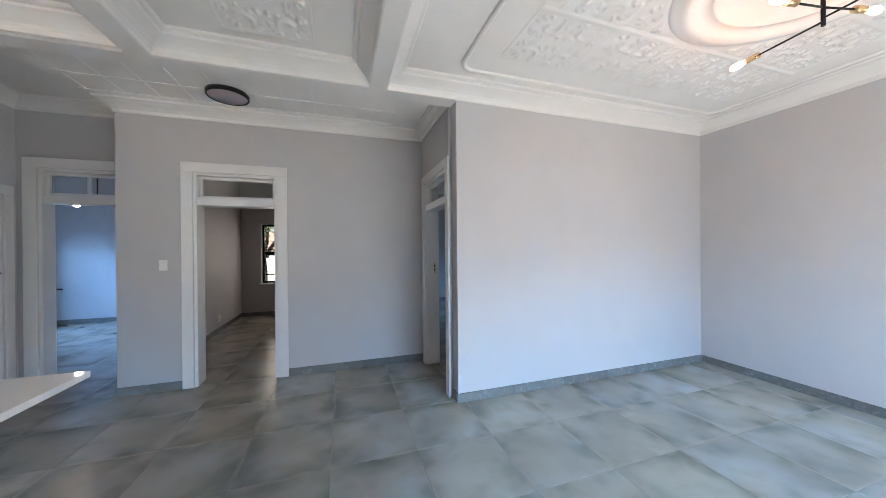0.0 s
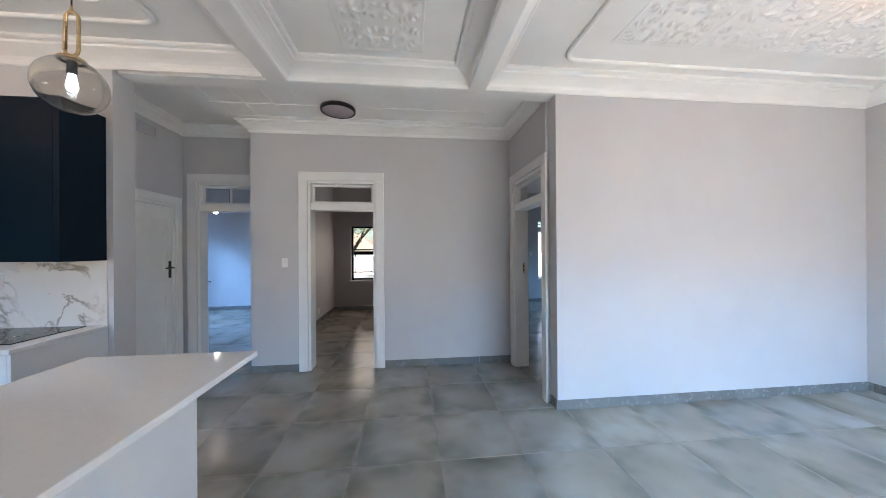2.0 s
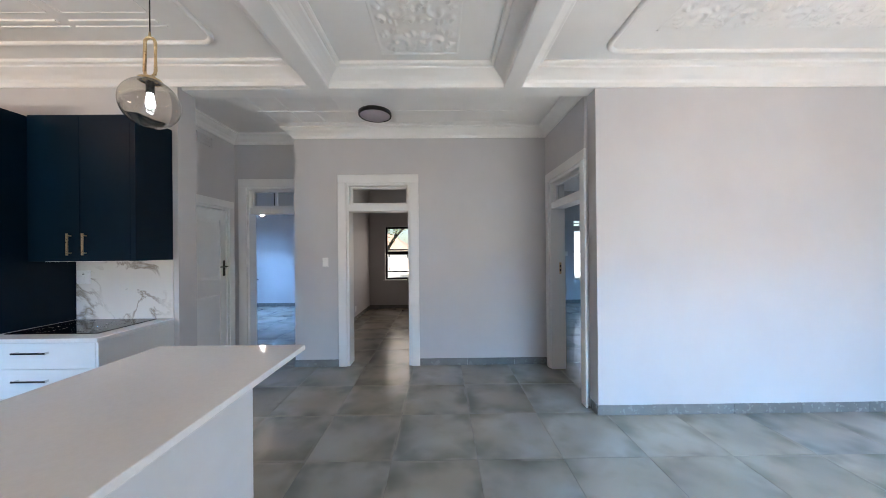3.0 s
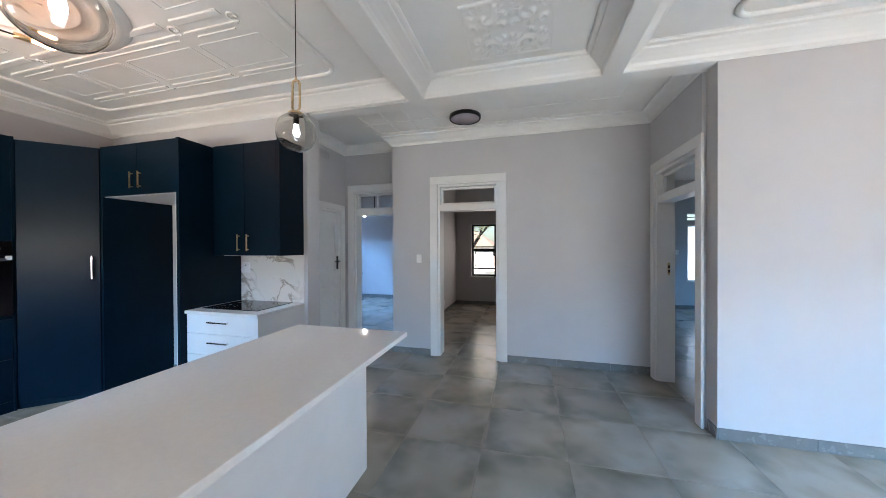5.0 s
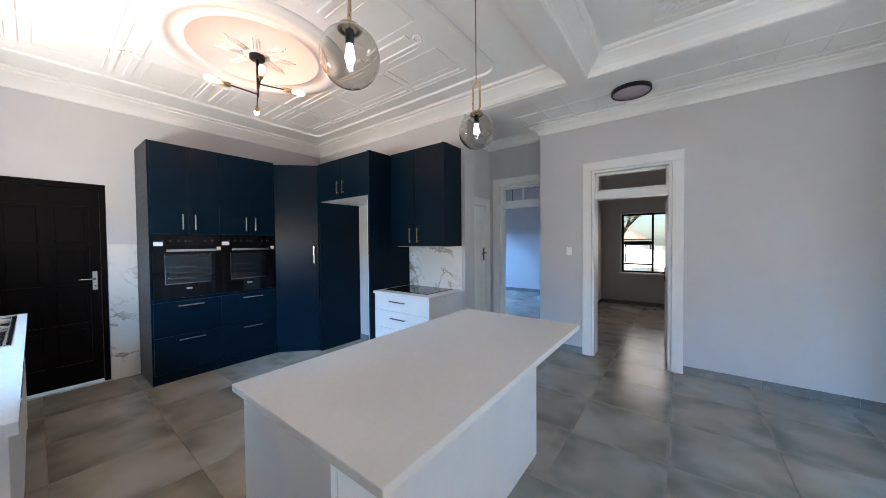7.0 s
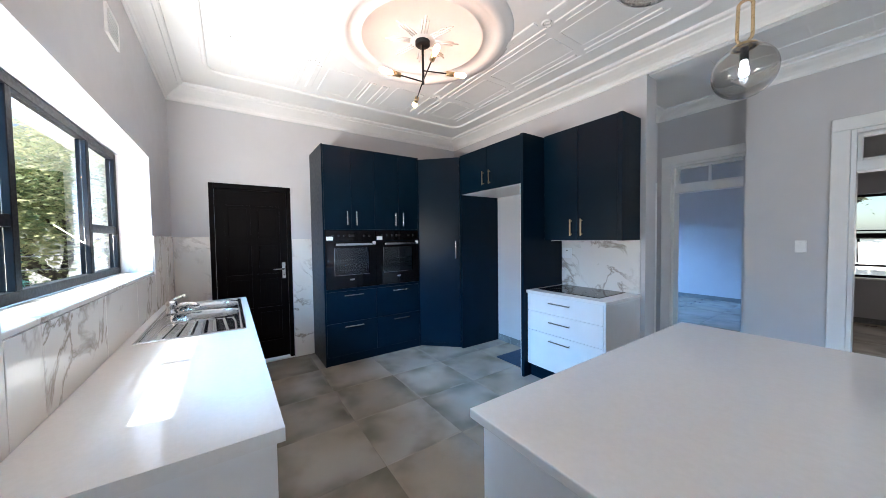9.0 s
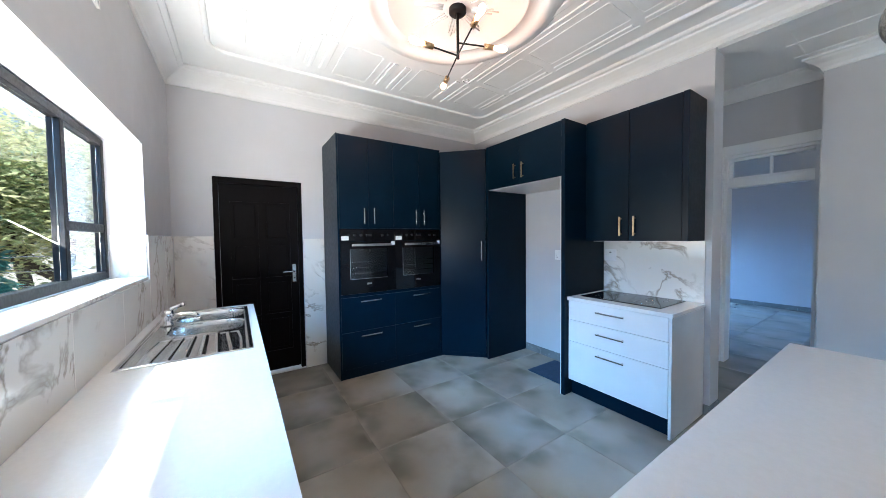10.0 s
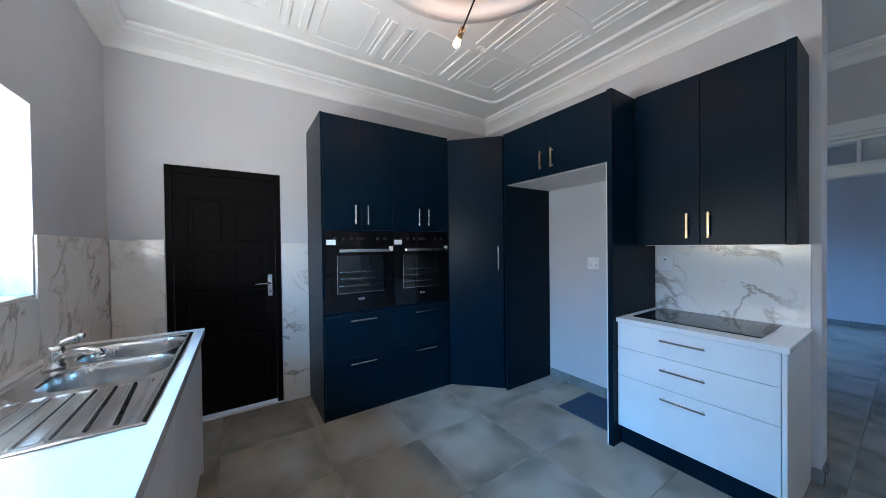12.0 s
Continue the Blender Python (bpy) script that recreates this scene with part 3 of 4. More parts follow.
def lever(parent, at, along, out, metal, tall=0.19):
    """A lever handle on a back plate: along is the way the lever points, out the way off the door's face."""
    at, along, out, up = Vector(at), Vector(along), Vector(out), Vector((0, 0, 1))
    bm = bmesh.new()
    box(bm, -0.02, 0.02, 0, 0.008, -tall * 0.6, tall * 0.4, bev=0.003)
    bm.transform(Matrix.Translation(at) @ Matrix((along, out, up)).transposed().to_4x4())
    plate = part("handle_plate", bm, metal, parent)
    bm = cyl(bmesh.new(), at + out * 0.006, at + out * 0.05, 0.009, n=10)
    tube(bm, [at + out * 0.05 - along * 0.004, at + out * 0.052 + along * 0.03, at + out * 0.05 + along * 0.07, at + out * 0.048 + along * 0.12], 0.008, 8)
    part("lever", bm, metal, plate)
    bm = cyl(bmesh.new(), at + out * 0.006 - up * tall * 0.38, at + out * 0.0095 - up * tall * 0.38, 0.007, n=8)
    part("keyhole", bm, BLACKMETAL, plate)


def panel_leaf(parent, axis, face, out, a0, a1, z0, z1, panels, mat, thick=0.042, sink=0.010):
    """A framed door leaf whose visible face has sunk panels with bevelled beads."""
    bm = wall_mesh("x", 0.0, -sink, a0, a1, z0, z1, panels)
    box(bm, a0, a1, -thick, -sink - 0.001, z0, z1)
    for p, q, r, s in panels:
        box(bm, p + 0.03, q - 0.03, -sink, -sink + 0.007, r + 0.03, s - 0.03, bev=0.005)
    if axis == "x":
        m = Matrix.Translation((0, face, 0)) @ Matrix.Diagonal((1, out, 1, 1))
    else:
        m = Matrix(((0, out, 0, face), (1, 0, 0, 0), (0, 0, 1, 0), (0, 0, 0, 1)))
    bm.transform(m)
    return part("leaf", bm, mat, parent)


WHITE_PANELS = lambda a0, a1: [(a0 + 0.12, a1 - 0.12, 1.12, 1.88), (a0 + 0.12, a1 - 0.12, 0.22, 0.98)]

d1 = tagged(thing("door_1", (-1.13, HALL_N, 0), "white painted study doorway with glazed transom, door open", "door"), kind="structure")
casing(d1, "x", HALL_N, -1, -1.54, -0.715, 2.36)
lining(d1, "x", HALL_N - 0.004, HALL_N + 0.204, -1.54, -0.715, 2.36, (2.0, 2.087))
leaf1 = thing("door_leaf", (-0.755, HALL_N + 0.2, 0), "white painted panel door standing open into the study", "door")
panel_leaf(leaf1, "x", HALL_N + 0.2, -1, -1.50, -0.757, 0.01, 1.99, WHITE_PANELS(-1.50, -0.757), WHITE)
lever(leaf1, (-1.44, HALL_N + 0.2, 1.03), (1, 0, 0), (0, -1, 0), BLACKMETAL)
leaf1.rotation_euler.z = radians(-86)

d2 = tagged(thing("door_2", (-2.6, RECESS, 0), "white painted doorway with two-pane transom, door open", "door"), kind="structure")
part("architrave", B(-3.053, -2.945, RECESS - 0.022, RECESS, 0, 2.36, bev=0.004), WHITE, d2)
part("architrave", B(-3.053, RX - 0.004, RECESS - 0.022, RECESS, 2.36, 2.465, bev=0.004), WHITE, d2)
lining(d2, "x", RECESS - 0.004, RECESS + 0.154, -2.945, RX - 0.003, 2.36, (2.0, 2.087), 2)
leaf2 = thing("door_leaf", (-2.91, RECESS + 0.15, 0), "white painted panel door standing open into the bedroom", "door")
panel_leaf(leaf2, "x", RECESS + 0.15, -1, -2.908, -2.25, 0.01, 1.99, WHITE_PANELS(-2.908, -2.25), WHITE)
lever(leaf2, (-2.31, RECESS + 0.15, 1.05), (-1, 0, 0), (0, -1, 0), BLACKMETAL)
leaf2.rotation_euler.z = radians(124)

d3 = tagged(thing("door_3", (HALL_W, 3.9, 0), "closed white painted panel door with black handle", "door"), kind="structure")
casing(d3, "y", HALL_W, 1, 3.50, 4.33, 2.06, wide=0.09)
lining(d3, "y", HALL_W - 0.15, HALL_W + 0.004, 3.50, 4.33, 2.06)
l3 = panel_leaf(d3, "y", HALL_W - 0.012, 1, 3.535, 4.295, 0.008, 2.022, [(3.65, 4.20, 1.15, 1.89), (3.65, 4.20, 0.2, 0.98)], WHITE)
lever(l3, (HALL_W - 0.012, 4.255, 1.30), (0, -1, 0), (1, 0, 0), BLACKMETAL, 0.2)

d4 = tagged(thing("door_4", (HALL_E, 3.66, 0), "white painted doorway with glazed transom and strike plate", "door"), kind="structure")
casing(d4, "y", HALL_E, -1, 3.22, 4.10, 2.33, wide=0.10)
lining(d4, "y", HALL_E - 0.004, HALL_E + 0.174, 3.22, 4.10, 2.33, (1.98, 2.06), 1, t=0.035)
part("strike_plate", B(HALL_E + 0.10, HALL_E + 0.125, 4.06, 4.0665, 1.18, 1.32, bev=0.001), BRASS, d4, "worn brass strike plate")
part("strike_hole", B(HALL_E + 0.105, HALL_E + 0.12, 4.0585, 4.0605, 1.21, 1.24), BLACKMETAL, d4)
part("strike_hole", B(HALL_E + 0.105, HALL_E + 0.12, 4.0585, 4.0605, 1.26, 1.29), BLACKMETAL, d4)

d5 = tagged(thing("door_5", (XW, 0.0, 0), "closed black stained eight-panel kitchen door, light under it", "door"), kind="structure")
for q in ((-0.40, -0.355, 0.0, 2.12), (0.372, 0.417, 0.0, 2.12), (-0.355, 0.372, 2.06, 2.12)):
    part("door_frame", B(XW - 0.14, XW - 0.012, q[0], q[1], q[2], q[3], bev=0.004), BLACKDOOR, d5)
rows = ((1.47, 1.88), (1.07, 1.445), (0.665, 1.04), (0.25, 0.635))
l5 = panel_leaf(d5, "y", XW - 0.04, 1, -0.352, 0.369, 0.035, 2.057, [(p, q, r, s) for p, q in ((-0.262, -0.012), (0.036, 0.292)) for r, s in rows], BLACKDOOR, sink=0.014)
lever(l5, (XW - 0.04, 0.325, 1.12), (0, -1, 0), (1, 0, 0), STEEL, 0.2)
part("threshold", B(XW - 0.2, XW - 0.01, -0.40, 0.417, -0.005, 0.014, bev=0.004), WHITE, d5, "white painted threshold")

# ---- windows ----
def window(name, axis, f, a0, a1, z0, z1, uprights, rails, label, wide=0.045, depth=0.05, mat=FRAMEMETAL):
    """A metal window: outer frame, uprights at given places, rails as (from, to, z), panes between."""
    w = tagged(thing(name, (f if axis == "y" else (a0 + a1) / 2, (a0 + a1) / 2 if axis == "y" else f, z0), label, "window"), kind="structure")
    bx = (lambda p, q, r, s, d=depth, e=0.003: B(p, q, f - d / 2, f + d / 2, r, s, bev=e)) if axis == "x" else (lambda p, q, r, s, d=depth, e=0.003: B(f - d / 2, f + d / 2, p, q, r, s, bev=e))
    for p, q, r, s in ((a0, a0 + wide, z0, z1), (a1 - wide, a1, z0, z1), (a0 + wide, a1 - wide, z0, z0 + wide), (a0 + wide, a1 - wide, z1 - wide, z1)):
        part("window_frame", bx(p, q, r, s), mat, w)
    for u in uprights:
        part("mullion", bx(u - wide / 2, u + wide / 2, z0 + wide, z1 - wide), mat, w)
    for p, q, z, t in rails:
        part("rail", bx(p, q, z - t / 2, z + t / 2, depth * 0.9), mat, w)
    edges = [a0 + wide, *[e for u in uprights for e in (u - wide / 2, u + wide / 2)], a1 - wide]
    for k in range(0, len(edges), 2):
        g = part("pane", bx(edges[k] + 0.001, edges[k + 1] - 0.001, z0 + wide + 0.001, z1 - wide - 0.001, 0.006, 0), PANE, w)
        g.visible_shadow = False
    return w


window("window_1", "x", -0.925, -4.56, -2.58, 1.245, 2.118, (-4.0, -3.2), ((-4.515, -4.022, 1.56, 0.05), (-3.177, -2.625, 1.56, 0.05)), "wide black-framed kitchen window with opening side lights")
w2 = window("window_2", "x", 8.36, -1.745, -0.405, 0.735, 2.085, (-1.14,), ((-1.70, -1.162, 1.42, 0.07), (-1.70, -1.162, 0.93, 0.03), (-1.70, -1.162, 1.50, 0.02)), "black steel study window with top-hung vents", 0.04)
bm = bmesh.new()
for p, q, r, s in ((-1.69, -1.66, -0.02, -0.46), (-1.20, -1.17, -0.02, -0.46), (-1.66, -1.20, -0.43, -0.46), (-1.66, -1.20, -0.02, -0.05)):
    box(bm, p, q, -0.012, 0.012, r, s)
bm.transform(Matrix.Translation((0, 8.395, 1.42)) @ pose(0, 0, 0, 14))
part("vent_sash", bm, BLACKMETAL, w2)
tagged(link("window_sill", B(-1.80, -0.36, 8.20, 8.33, 0.708, 0.733, bev=0.003), WHITE), "white painted study window sill", "window sill", kind="structure")
window("window_3", "x", 8.85, 3.34, 4.19, 0.645, 1.995, (), (), "white-framed window in the room beyond the hall", 0.04, mat=WHITE)
window("window_4", "x", 8.85, 3.34, 4.19, 2.085, 2.275, (3.55, 3.77, 3.98), ((3.37, 4.16, 2.18, 0.02),), "white small-paned fanlight above the far window", 0.025, mat=WHITE)
# bedroom window is unseen, added where its sky lamp shines in
window("window_5", "y", -6.1, 6.11, 7.89, 0.91, 2.09, (7.0,), (), "unseen black-framed bedroom window, added to admit light", 0.045)
# far room's side window is added, out of view, for light
window("window_7", "y", 5.3, 6.11, 7.89, 0.91, 2.09, (7.0,), (), "unseen black-framed far room window, added to admit light", 0.045)
# doors out of view, added as the living room's light source
window("window_6", "x", -0.86, 1.01, 3.89, 0.005, 2.195, (1.97, 2.93), (), "unseen black-framed sliding glass doors, added to light the living room", 0.05)
tagged(link("window_sill", B(-4.565, -2.575, -0.90, -0.715, 1.222, 1.242, bev=0.003), MARBLE), "white marble tiled window sill", "window sill", kind="structure")

# ---- kitchen ----
def pull(parent, a, b, out, metal=STEEL, r=0.0065):
    """A square-bar D handle from a to b, standing off along out."""
    a, b, out = Vector(a), Vector(b), Vector(out)
    d = (b - a).normalized()
    bm = bmesh.new()
    side = d.cross(out)
    m = Matrix((d, out, side)).transposed().to_4x4()
    for p, q, g, h in ((0, (b - a).length, 0.022, 0.032), (0.012, 0.022, 0, 0.022), ((b - a).length - 0.022, (b - a).length - 0.012, 0, 0.022)):
        box(bm, p, q, g, h, -r, r, bev=0.0015)
    bm.transform(Matrix.Translation(a) @ m)
    return part("handle", bm, metal, parent)


# tall cabinet with the two ovens
tower = thing("oven_cabinet", (-5.26, 1.275, 0), "tall navy cabinet holding two black built-in ovens", "cabinet")
part("side_panel", B(XW, -4.965, 0.650, 0.668, 0.0, 2.553, bev=0.001), NAVY, tower)
part("side_panel", B(XW, -4.965, 1.882, 1.900, 0.0, 2.553, bev=0.001), NAVY, tower)
part("carcass", B(XW, -4.987, 0.668, 1.882, 0.10, 2.551), NAVY, tower)
part("plinth", B(XW, -4.975, 0.668, 1.882, 0.0, 0.098), NAVY, tower)
part("filler", B(-4.985, -4.966, 0.669, 1.881, 0.862, 0.893, bev=0.001), NAVY, tower)
for y0, y1, c in ((0.670, 0.9813, 0.927), (0.9827, 1.2735, 1.037), (1.2765, 1.6013, 1.549), (1.6027, 1.880, 1.655)):
    door = part("door", B(-4.985, -4.964, y0, y1, 1.590, 2.549, bev=0.0015), NAVY, tower)
    pull(door, (-4.964, c, 1.638), (-4.964, c, 1.803), (1, 0, 0))
for y0, y1, c in ((0.670, 1.2725, 0.985), (1.2765, 1.880, 1.61)):
    for z0, z1, hz in ((0.102, 0.488, 0.441), (0.492, 0.858, 0.811)):
        dr = part("drawer", B(-4.985, -4.964, y0, y1, z0, z1, bev=0.0015), NAVY, tower)
        pull(dr, (-4.964, c - 0.117, hz), (-4.964, c + 0.117, hz), (1, 0, 0))


def oven(y0, y1, label):
    o = thing("oven", (-4.97, (y0 + y1) / 2, 0.895), label, "oven", "built-in ovens")
    part("control_panel", B(-5.2, -4.952, y0, y1, 1.452, 1.578, bev=0.002), BLACKGLASS, o)
    for k in range(6):
        y = y0 + 0.08 + (y1 - y0 - 0.16) * (k if k < 4 else k + 1.5) / 6.5
        part("knob", cyl(bmesh.new(), (-4.952, y, 1.515), (-4.938, y, 1.515), 0.013, n=14), BLACKMETAL, o)
    part("display", B(-4.952, -4.9505, (y0 + y1) / 2 - 0.035, (y0 + y1) / 2 + 0.035, 1.502, 1.528), BLACKMETAL, o)
    win = (y0 + 0.095, y1 - 0.085, 1.05, 1.37)
    part("door", wall_mesh("y", -4.952, -4.985, y0, y1, 0.897, 1.448, [win]), BLACKGLASS, o)
    part("window", B(-4.962, -4.957, win[0], win[1], win[2], win[3]), OVENGLASS, o, "tinted oven window")
    part("cavity", B(-4.9845, -4.981, y0 + 0.01, y1 - 0.01, 0.9, 1.44), OVENDARK, o)
    # thin steel slivers draw the reflection lines along the window's side and bottom edges
    for y_, q_, z_, w_ in ((win[0], win[0] + 0.004, win[2], win[3]), (win[0], win[1], win[2], win[2] + 0.004)):
        part("window_glint", B(-4.9525, -4.950, y_, q_, z_, w_), STEEL, o)
    for z in (1.11, 1.17, 1.23):
        part("rack", cyl(bmesh.new(), (-4.968, win[0] + 0.01, z), (-4.968, win[1] - 0.01, z), 0.006, n=6), STEEL, o)
    h0, h1 = y0 + 0.105, y1 - 0.05
    bar = part("handle", B(-4.922, -4.908, h0, h1, 1.398, 1.424, bev=0.003), STEEL, o)
    for y in (h0 + 0.03, h1 - 0.03):
        part("handle_post", cyl(bmesh.new(), (-4.953, y, 1.411), (-4.921, y, 1.411), 0.006, n=8), STEEL, bar)
    part("badge", B(-4.952, -4.9505, (y0 + y1) / 2 - 0.028, (y0 + y1) / 2 + 0.028, 0.985, 1.005, bev=0.0005), STEEL, o)
    part("sticker", B(-4.952, -4.9507, y0 + 0.01, y0 + 0.085, 1.462, 1.505), PLASTIC, o, "white paper sticker")
    return o


OVENGLASS = glass_material("oven_glass", (0.60, 0.63, 0.66), thin=False)
OVENDARK = surface("oven_enamel", (0.030, 0.032, 0.035), (0.05, 0.052, 0.056), 5, (0.25, 0.4))
o1 = oven(0.672, 1.272, "black glass built-in oven with steel handle and stickers")
o2 = oven(1.277, 1.878, "black glass built-in oven with steel handle")
part("sticker", B(-4.952, -4.9507, 1.835, 1.876, 1.405, 1.445), PLASTIC, o2, "white paper sticker")
part("sticker", B(-4.952, -4.9507, 1.232, 1.272, 1.405, 1.445), PLASTIC, o1, "white paper sticker")

# corner larder across the diagonal
larder = thing("corner_larder", (-4.9, 2.3, 0), "tall navy diagonal corner larder with one door", "cabinet")


def prism(pts, z0, z1):
    bm = bmesh.new()
    lo, hi = [bm.verts.new((*p, z0)) for p in pts], [bm.verts.new((*p, z1)) for p in pts]
    bm.faces.new(lo), bm.faces.new(hi)
    for i in range(len(pts)):
        j = (i + 1) % len(pts)
        bm.faces.new((lo[i], lo[j], hi[j], hi[i]))
    return bm


part("carcass", prism([(-4.99, 1.902), (-4.585, 2.31), (-4.585, YK), (XW, YK), (XW, 1.902)], 0.0, 2.53), NAVY, larder)
dv = Vector((0.40, 0.395, 0)).normalized()
dn = Vector((dv.y, -dv.x, 0))
p0 = Vector((-4.966, 1.903, 0))
bm = B(0.003, 0.556, -0.002, 0.018, 0.06, 2.528, bev=0.0015)
bm.transform(Matrix.Translation(p0 - dn * 0.016) @ Matrix((dv, dn, Vector((0, 0, 1)))).transposed().to_4x4())
ld = part("door", bm, NAVY, larder)
hp = p0 + dv * 0.505 + dn * 0.002
pull(ld, hp + Vector((0, 0, 1.20)), hp + Vector((0, 0, 1.43)), dn)

# fridge surround
fr = thing("fridge_surround", (-4.02, 2.62, 0), "navy fridge surround with a two-door bridge cupboard", "cabinet")
part("side_panel", B(-4.562, -4.532, 2.297, YK, 0.0, 2.54, bev=0.001), NAVY, fr)
part("side_panel", B(-3.520, -3.484, 2.290, YK, 0.0, 2.542, bev=0.001), NAVY, fr)
part("edge_strip", B(-3.528, -3.5205, 2.29, 2.312, 0.0, 2.03), CARCASS, fr, "pale edging strip")
part("bridge_box", B(-4.532, -3.521, 2.318, YK, 2.03, 2.54), CARCASS, fr, "white underside of the bridge cupboard")
for x0, x1, c in ((-4.530, -4.043, -4.097), (-4.039, -3.523, -3.985)):
    d = part("door", B(x0, x1, 2.297, 2.316, 2.034, 2.538, bev=0.0015), NAVY, fr)
    pull(d, (c, 2.297, 2.095), (c, 2.297, 2.255), (0, -1, 0), BRASS)

# wall cabinet over the hob
wc = thing("wall_cabinet", (-3.07, 2.78, 1.43), "navy two-door wall cabinet above the hob", "cabinet")
part("carcass", B(-3.482, -2.700, 2.642, YK, 1.432, 2.55), NAVY, wc)
part("end_panel", B(-2.699, -2.658, 2.617, YK, 1.428, 2.553, bev=0.001), NAVY, wc)
for x0, x1, c in ((-3.481, -3.089, -3.152), (-3.085, -2.702, -3.037)):
    d = part("door", B(x0, x1, 2.620, 2.640, 1.430, 2.551, bev=0.0015), NAVY, wc)
    pull(d, (c, 2.620, 1.475), (c, 2.620, 1.642), (0, -1, 0), BRASS)
part("light_strip", B(-3.45, -2.70, 2.70, 2.73, 1.424, 1.431), PLASTIC, wc, "thin white under-cabinet strip")

# drawer unit and hob
hb_ = thing("drawer_cabinet", (-3.07, 2.65, 0), "white three-drawer cabinet with a navy plinth under the hob", "cabinet")
part("carcass", B(-3.482, -2.672, 2.367, YK, 0.14, 0.888), CARCASS, hb_)
part("plinth", B(-3.482, -2.672, 2.40, YK, 0.0, 0.139), NAVY, hb_, "navy plinth board")
part("end_panel", B(-2.671, -2.652, 2.345, YK, 0.0, 0.888, bev=0.001), CARCASS, hb_)
for z0, z1, hz in ((0.147, 0.508, 0.449), (0.512, 0.706, 0.634), (0.710, 0.884, 0.822)):
    d = part("drawer", B(-3.480, -2.674, 2.346, 2.366, z0, z1, bev=0.0015), CARCASS, hb_)
    pull(d, (-3.206, 2.346, hz), (-2.972, 2.346, hz), (0, -1, 0))
tagged(link("worktop", B(-3.483, -2.640, 2.325, YK - 0.012, 0.889, 0.920, bev=0.003), QUARTZ, (-3.07, 2.65, 0.889)), "white quartz worktop on the drawer cabinet", "worktop").location = (-3.07, 2.65, 0.889)
hob = thing("hob", (-3.09, 2.68, 0.92), "black glass ceramic hob set in the white worktop", "hob")
part("glass", B(-3.425, -2.762, 2.445, 2.905, 0.920, 0.926, bev=0.002), BLACKGLASS, hob)
for x, y, r in ((-3.25, 2.56, 0.09), (-2.93, 2.56, 0.075), (-3.25, 2.78, 0.075), (-2.93, 2.78, 0.09)):
    bm = bmesh.new()
    lathe(bm, (x, y, 0.9263), [(r, 0), (r, 0.0004), (r - 0.003, 0.0004), (r - 0.003, 0)], 32)
    part("zone_ring", bm, STEEL, hob)

# island
isl = thing("kitchen_island", (-1.62, 1.27, 0), "white kitchen island with an overhanging quartz worktop", "island")
part("end_panel", B(-2.025, -1.42, 0.432, 0.452, 0.0, 0.886, bev=0.001), CARCASS, isl)
part("end_panel", B(-2.025, -1.42, 2.000, 2.020, 0.0, 0.886, bev=0.001), CARCASS, isl)
part("back_panel", B(-1.438, -1.42, 0.453, 1.999, 0.0, 0.886), CARCASS, isl)
part("carcass", B(-2.0, -1.439, 0.453, 1.999, 0.10, 0.886), CARCASS, isl)
for k in range(3):
    y0 = 0.455 + k * 0.515
    d = part("door", B(-2.022, -2.001, y0, y0 + 0.511, 0.11, 0.88, bev=0.0015), CARCASS, isl)
    pull(d, (-2.022, y0 + 0.46, 0.62), (-2.022, y0 + 0.46, 0.80), (-1, 0, 0))
part("worktop", B(-2.060, -1.166, 0.402, 2.138, 0.887, 0.918, bev=0.004, seg=2), QUARTZ, isl, "thick white quartz worktop")

# sink counter
CX0, CX1, CY1 = -4.84, -2.275, -0.108
sc = thing("sink_cabinet", (-3.55, -0.42, 0), "white base cabinets along the kitchen window", "cabinet")
part("end_panel", B(CX1 - 0.045, CX1 - 0.027, YS, -0.128, 0.0, 0.889, bev=0.001), CARCASS, sc)
part("end_panel", B(CX0 + 0.012, CX0 + 0.03, YS, -0.128, 0.0, 0.889, bev=0.001), CARCASS, sc)
part("back_panel", B(CX0 + 0.031, CX1 - 0.046, YS, YS + 0.02, 0.1, 0.889), CARCASS, sc)
part("floor_panel", B(CX0 + 0.031, CX1 - 0.046, YS + 0.021, -0.16, 0.1, 0.12), CARCASS, sc)
part("plinth", B(CX0 + 0.031, CX1 - 0.046, -0.20, -0.18, 0.0, 0.1), NAVY, sc)
for k in range(5):
    w = (CX1 - CX0 - 0.08) / 5
    x0 = CX0 + 0.033 + k * w
    part("door", B(x0, x0 + w - 0.004, -0.148, -0.129, 0.108, 0.882, bev=0.0015), CARCASS, sc)
SX0, SX1, SY0, SY1 = -4.745, -3.540, -0.665, -0.155
bm = wall_mesh("z", 0.89, 0.93, CX0, CX1, YS + 0.011, CY1, [(SX0 + 0.012, SX1 - 0.012, SY0 + 0.012, SY1 - 0.012)])
ct = link("worktop", bm, QUARTZ, (-3.55, -0.42, 0.89))
ct.location = (-3.55, -0.42, 0.89)
tagged(ct, "white quartz worktop along the window, sunlit", "worktop")


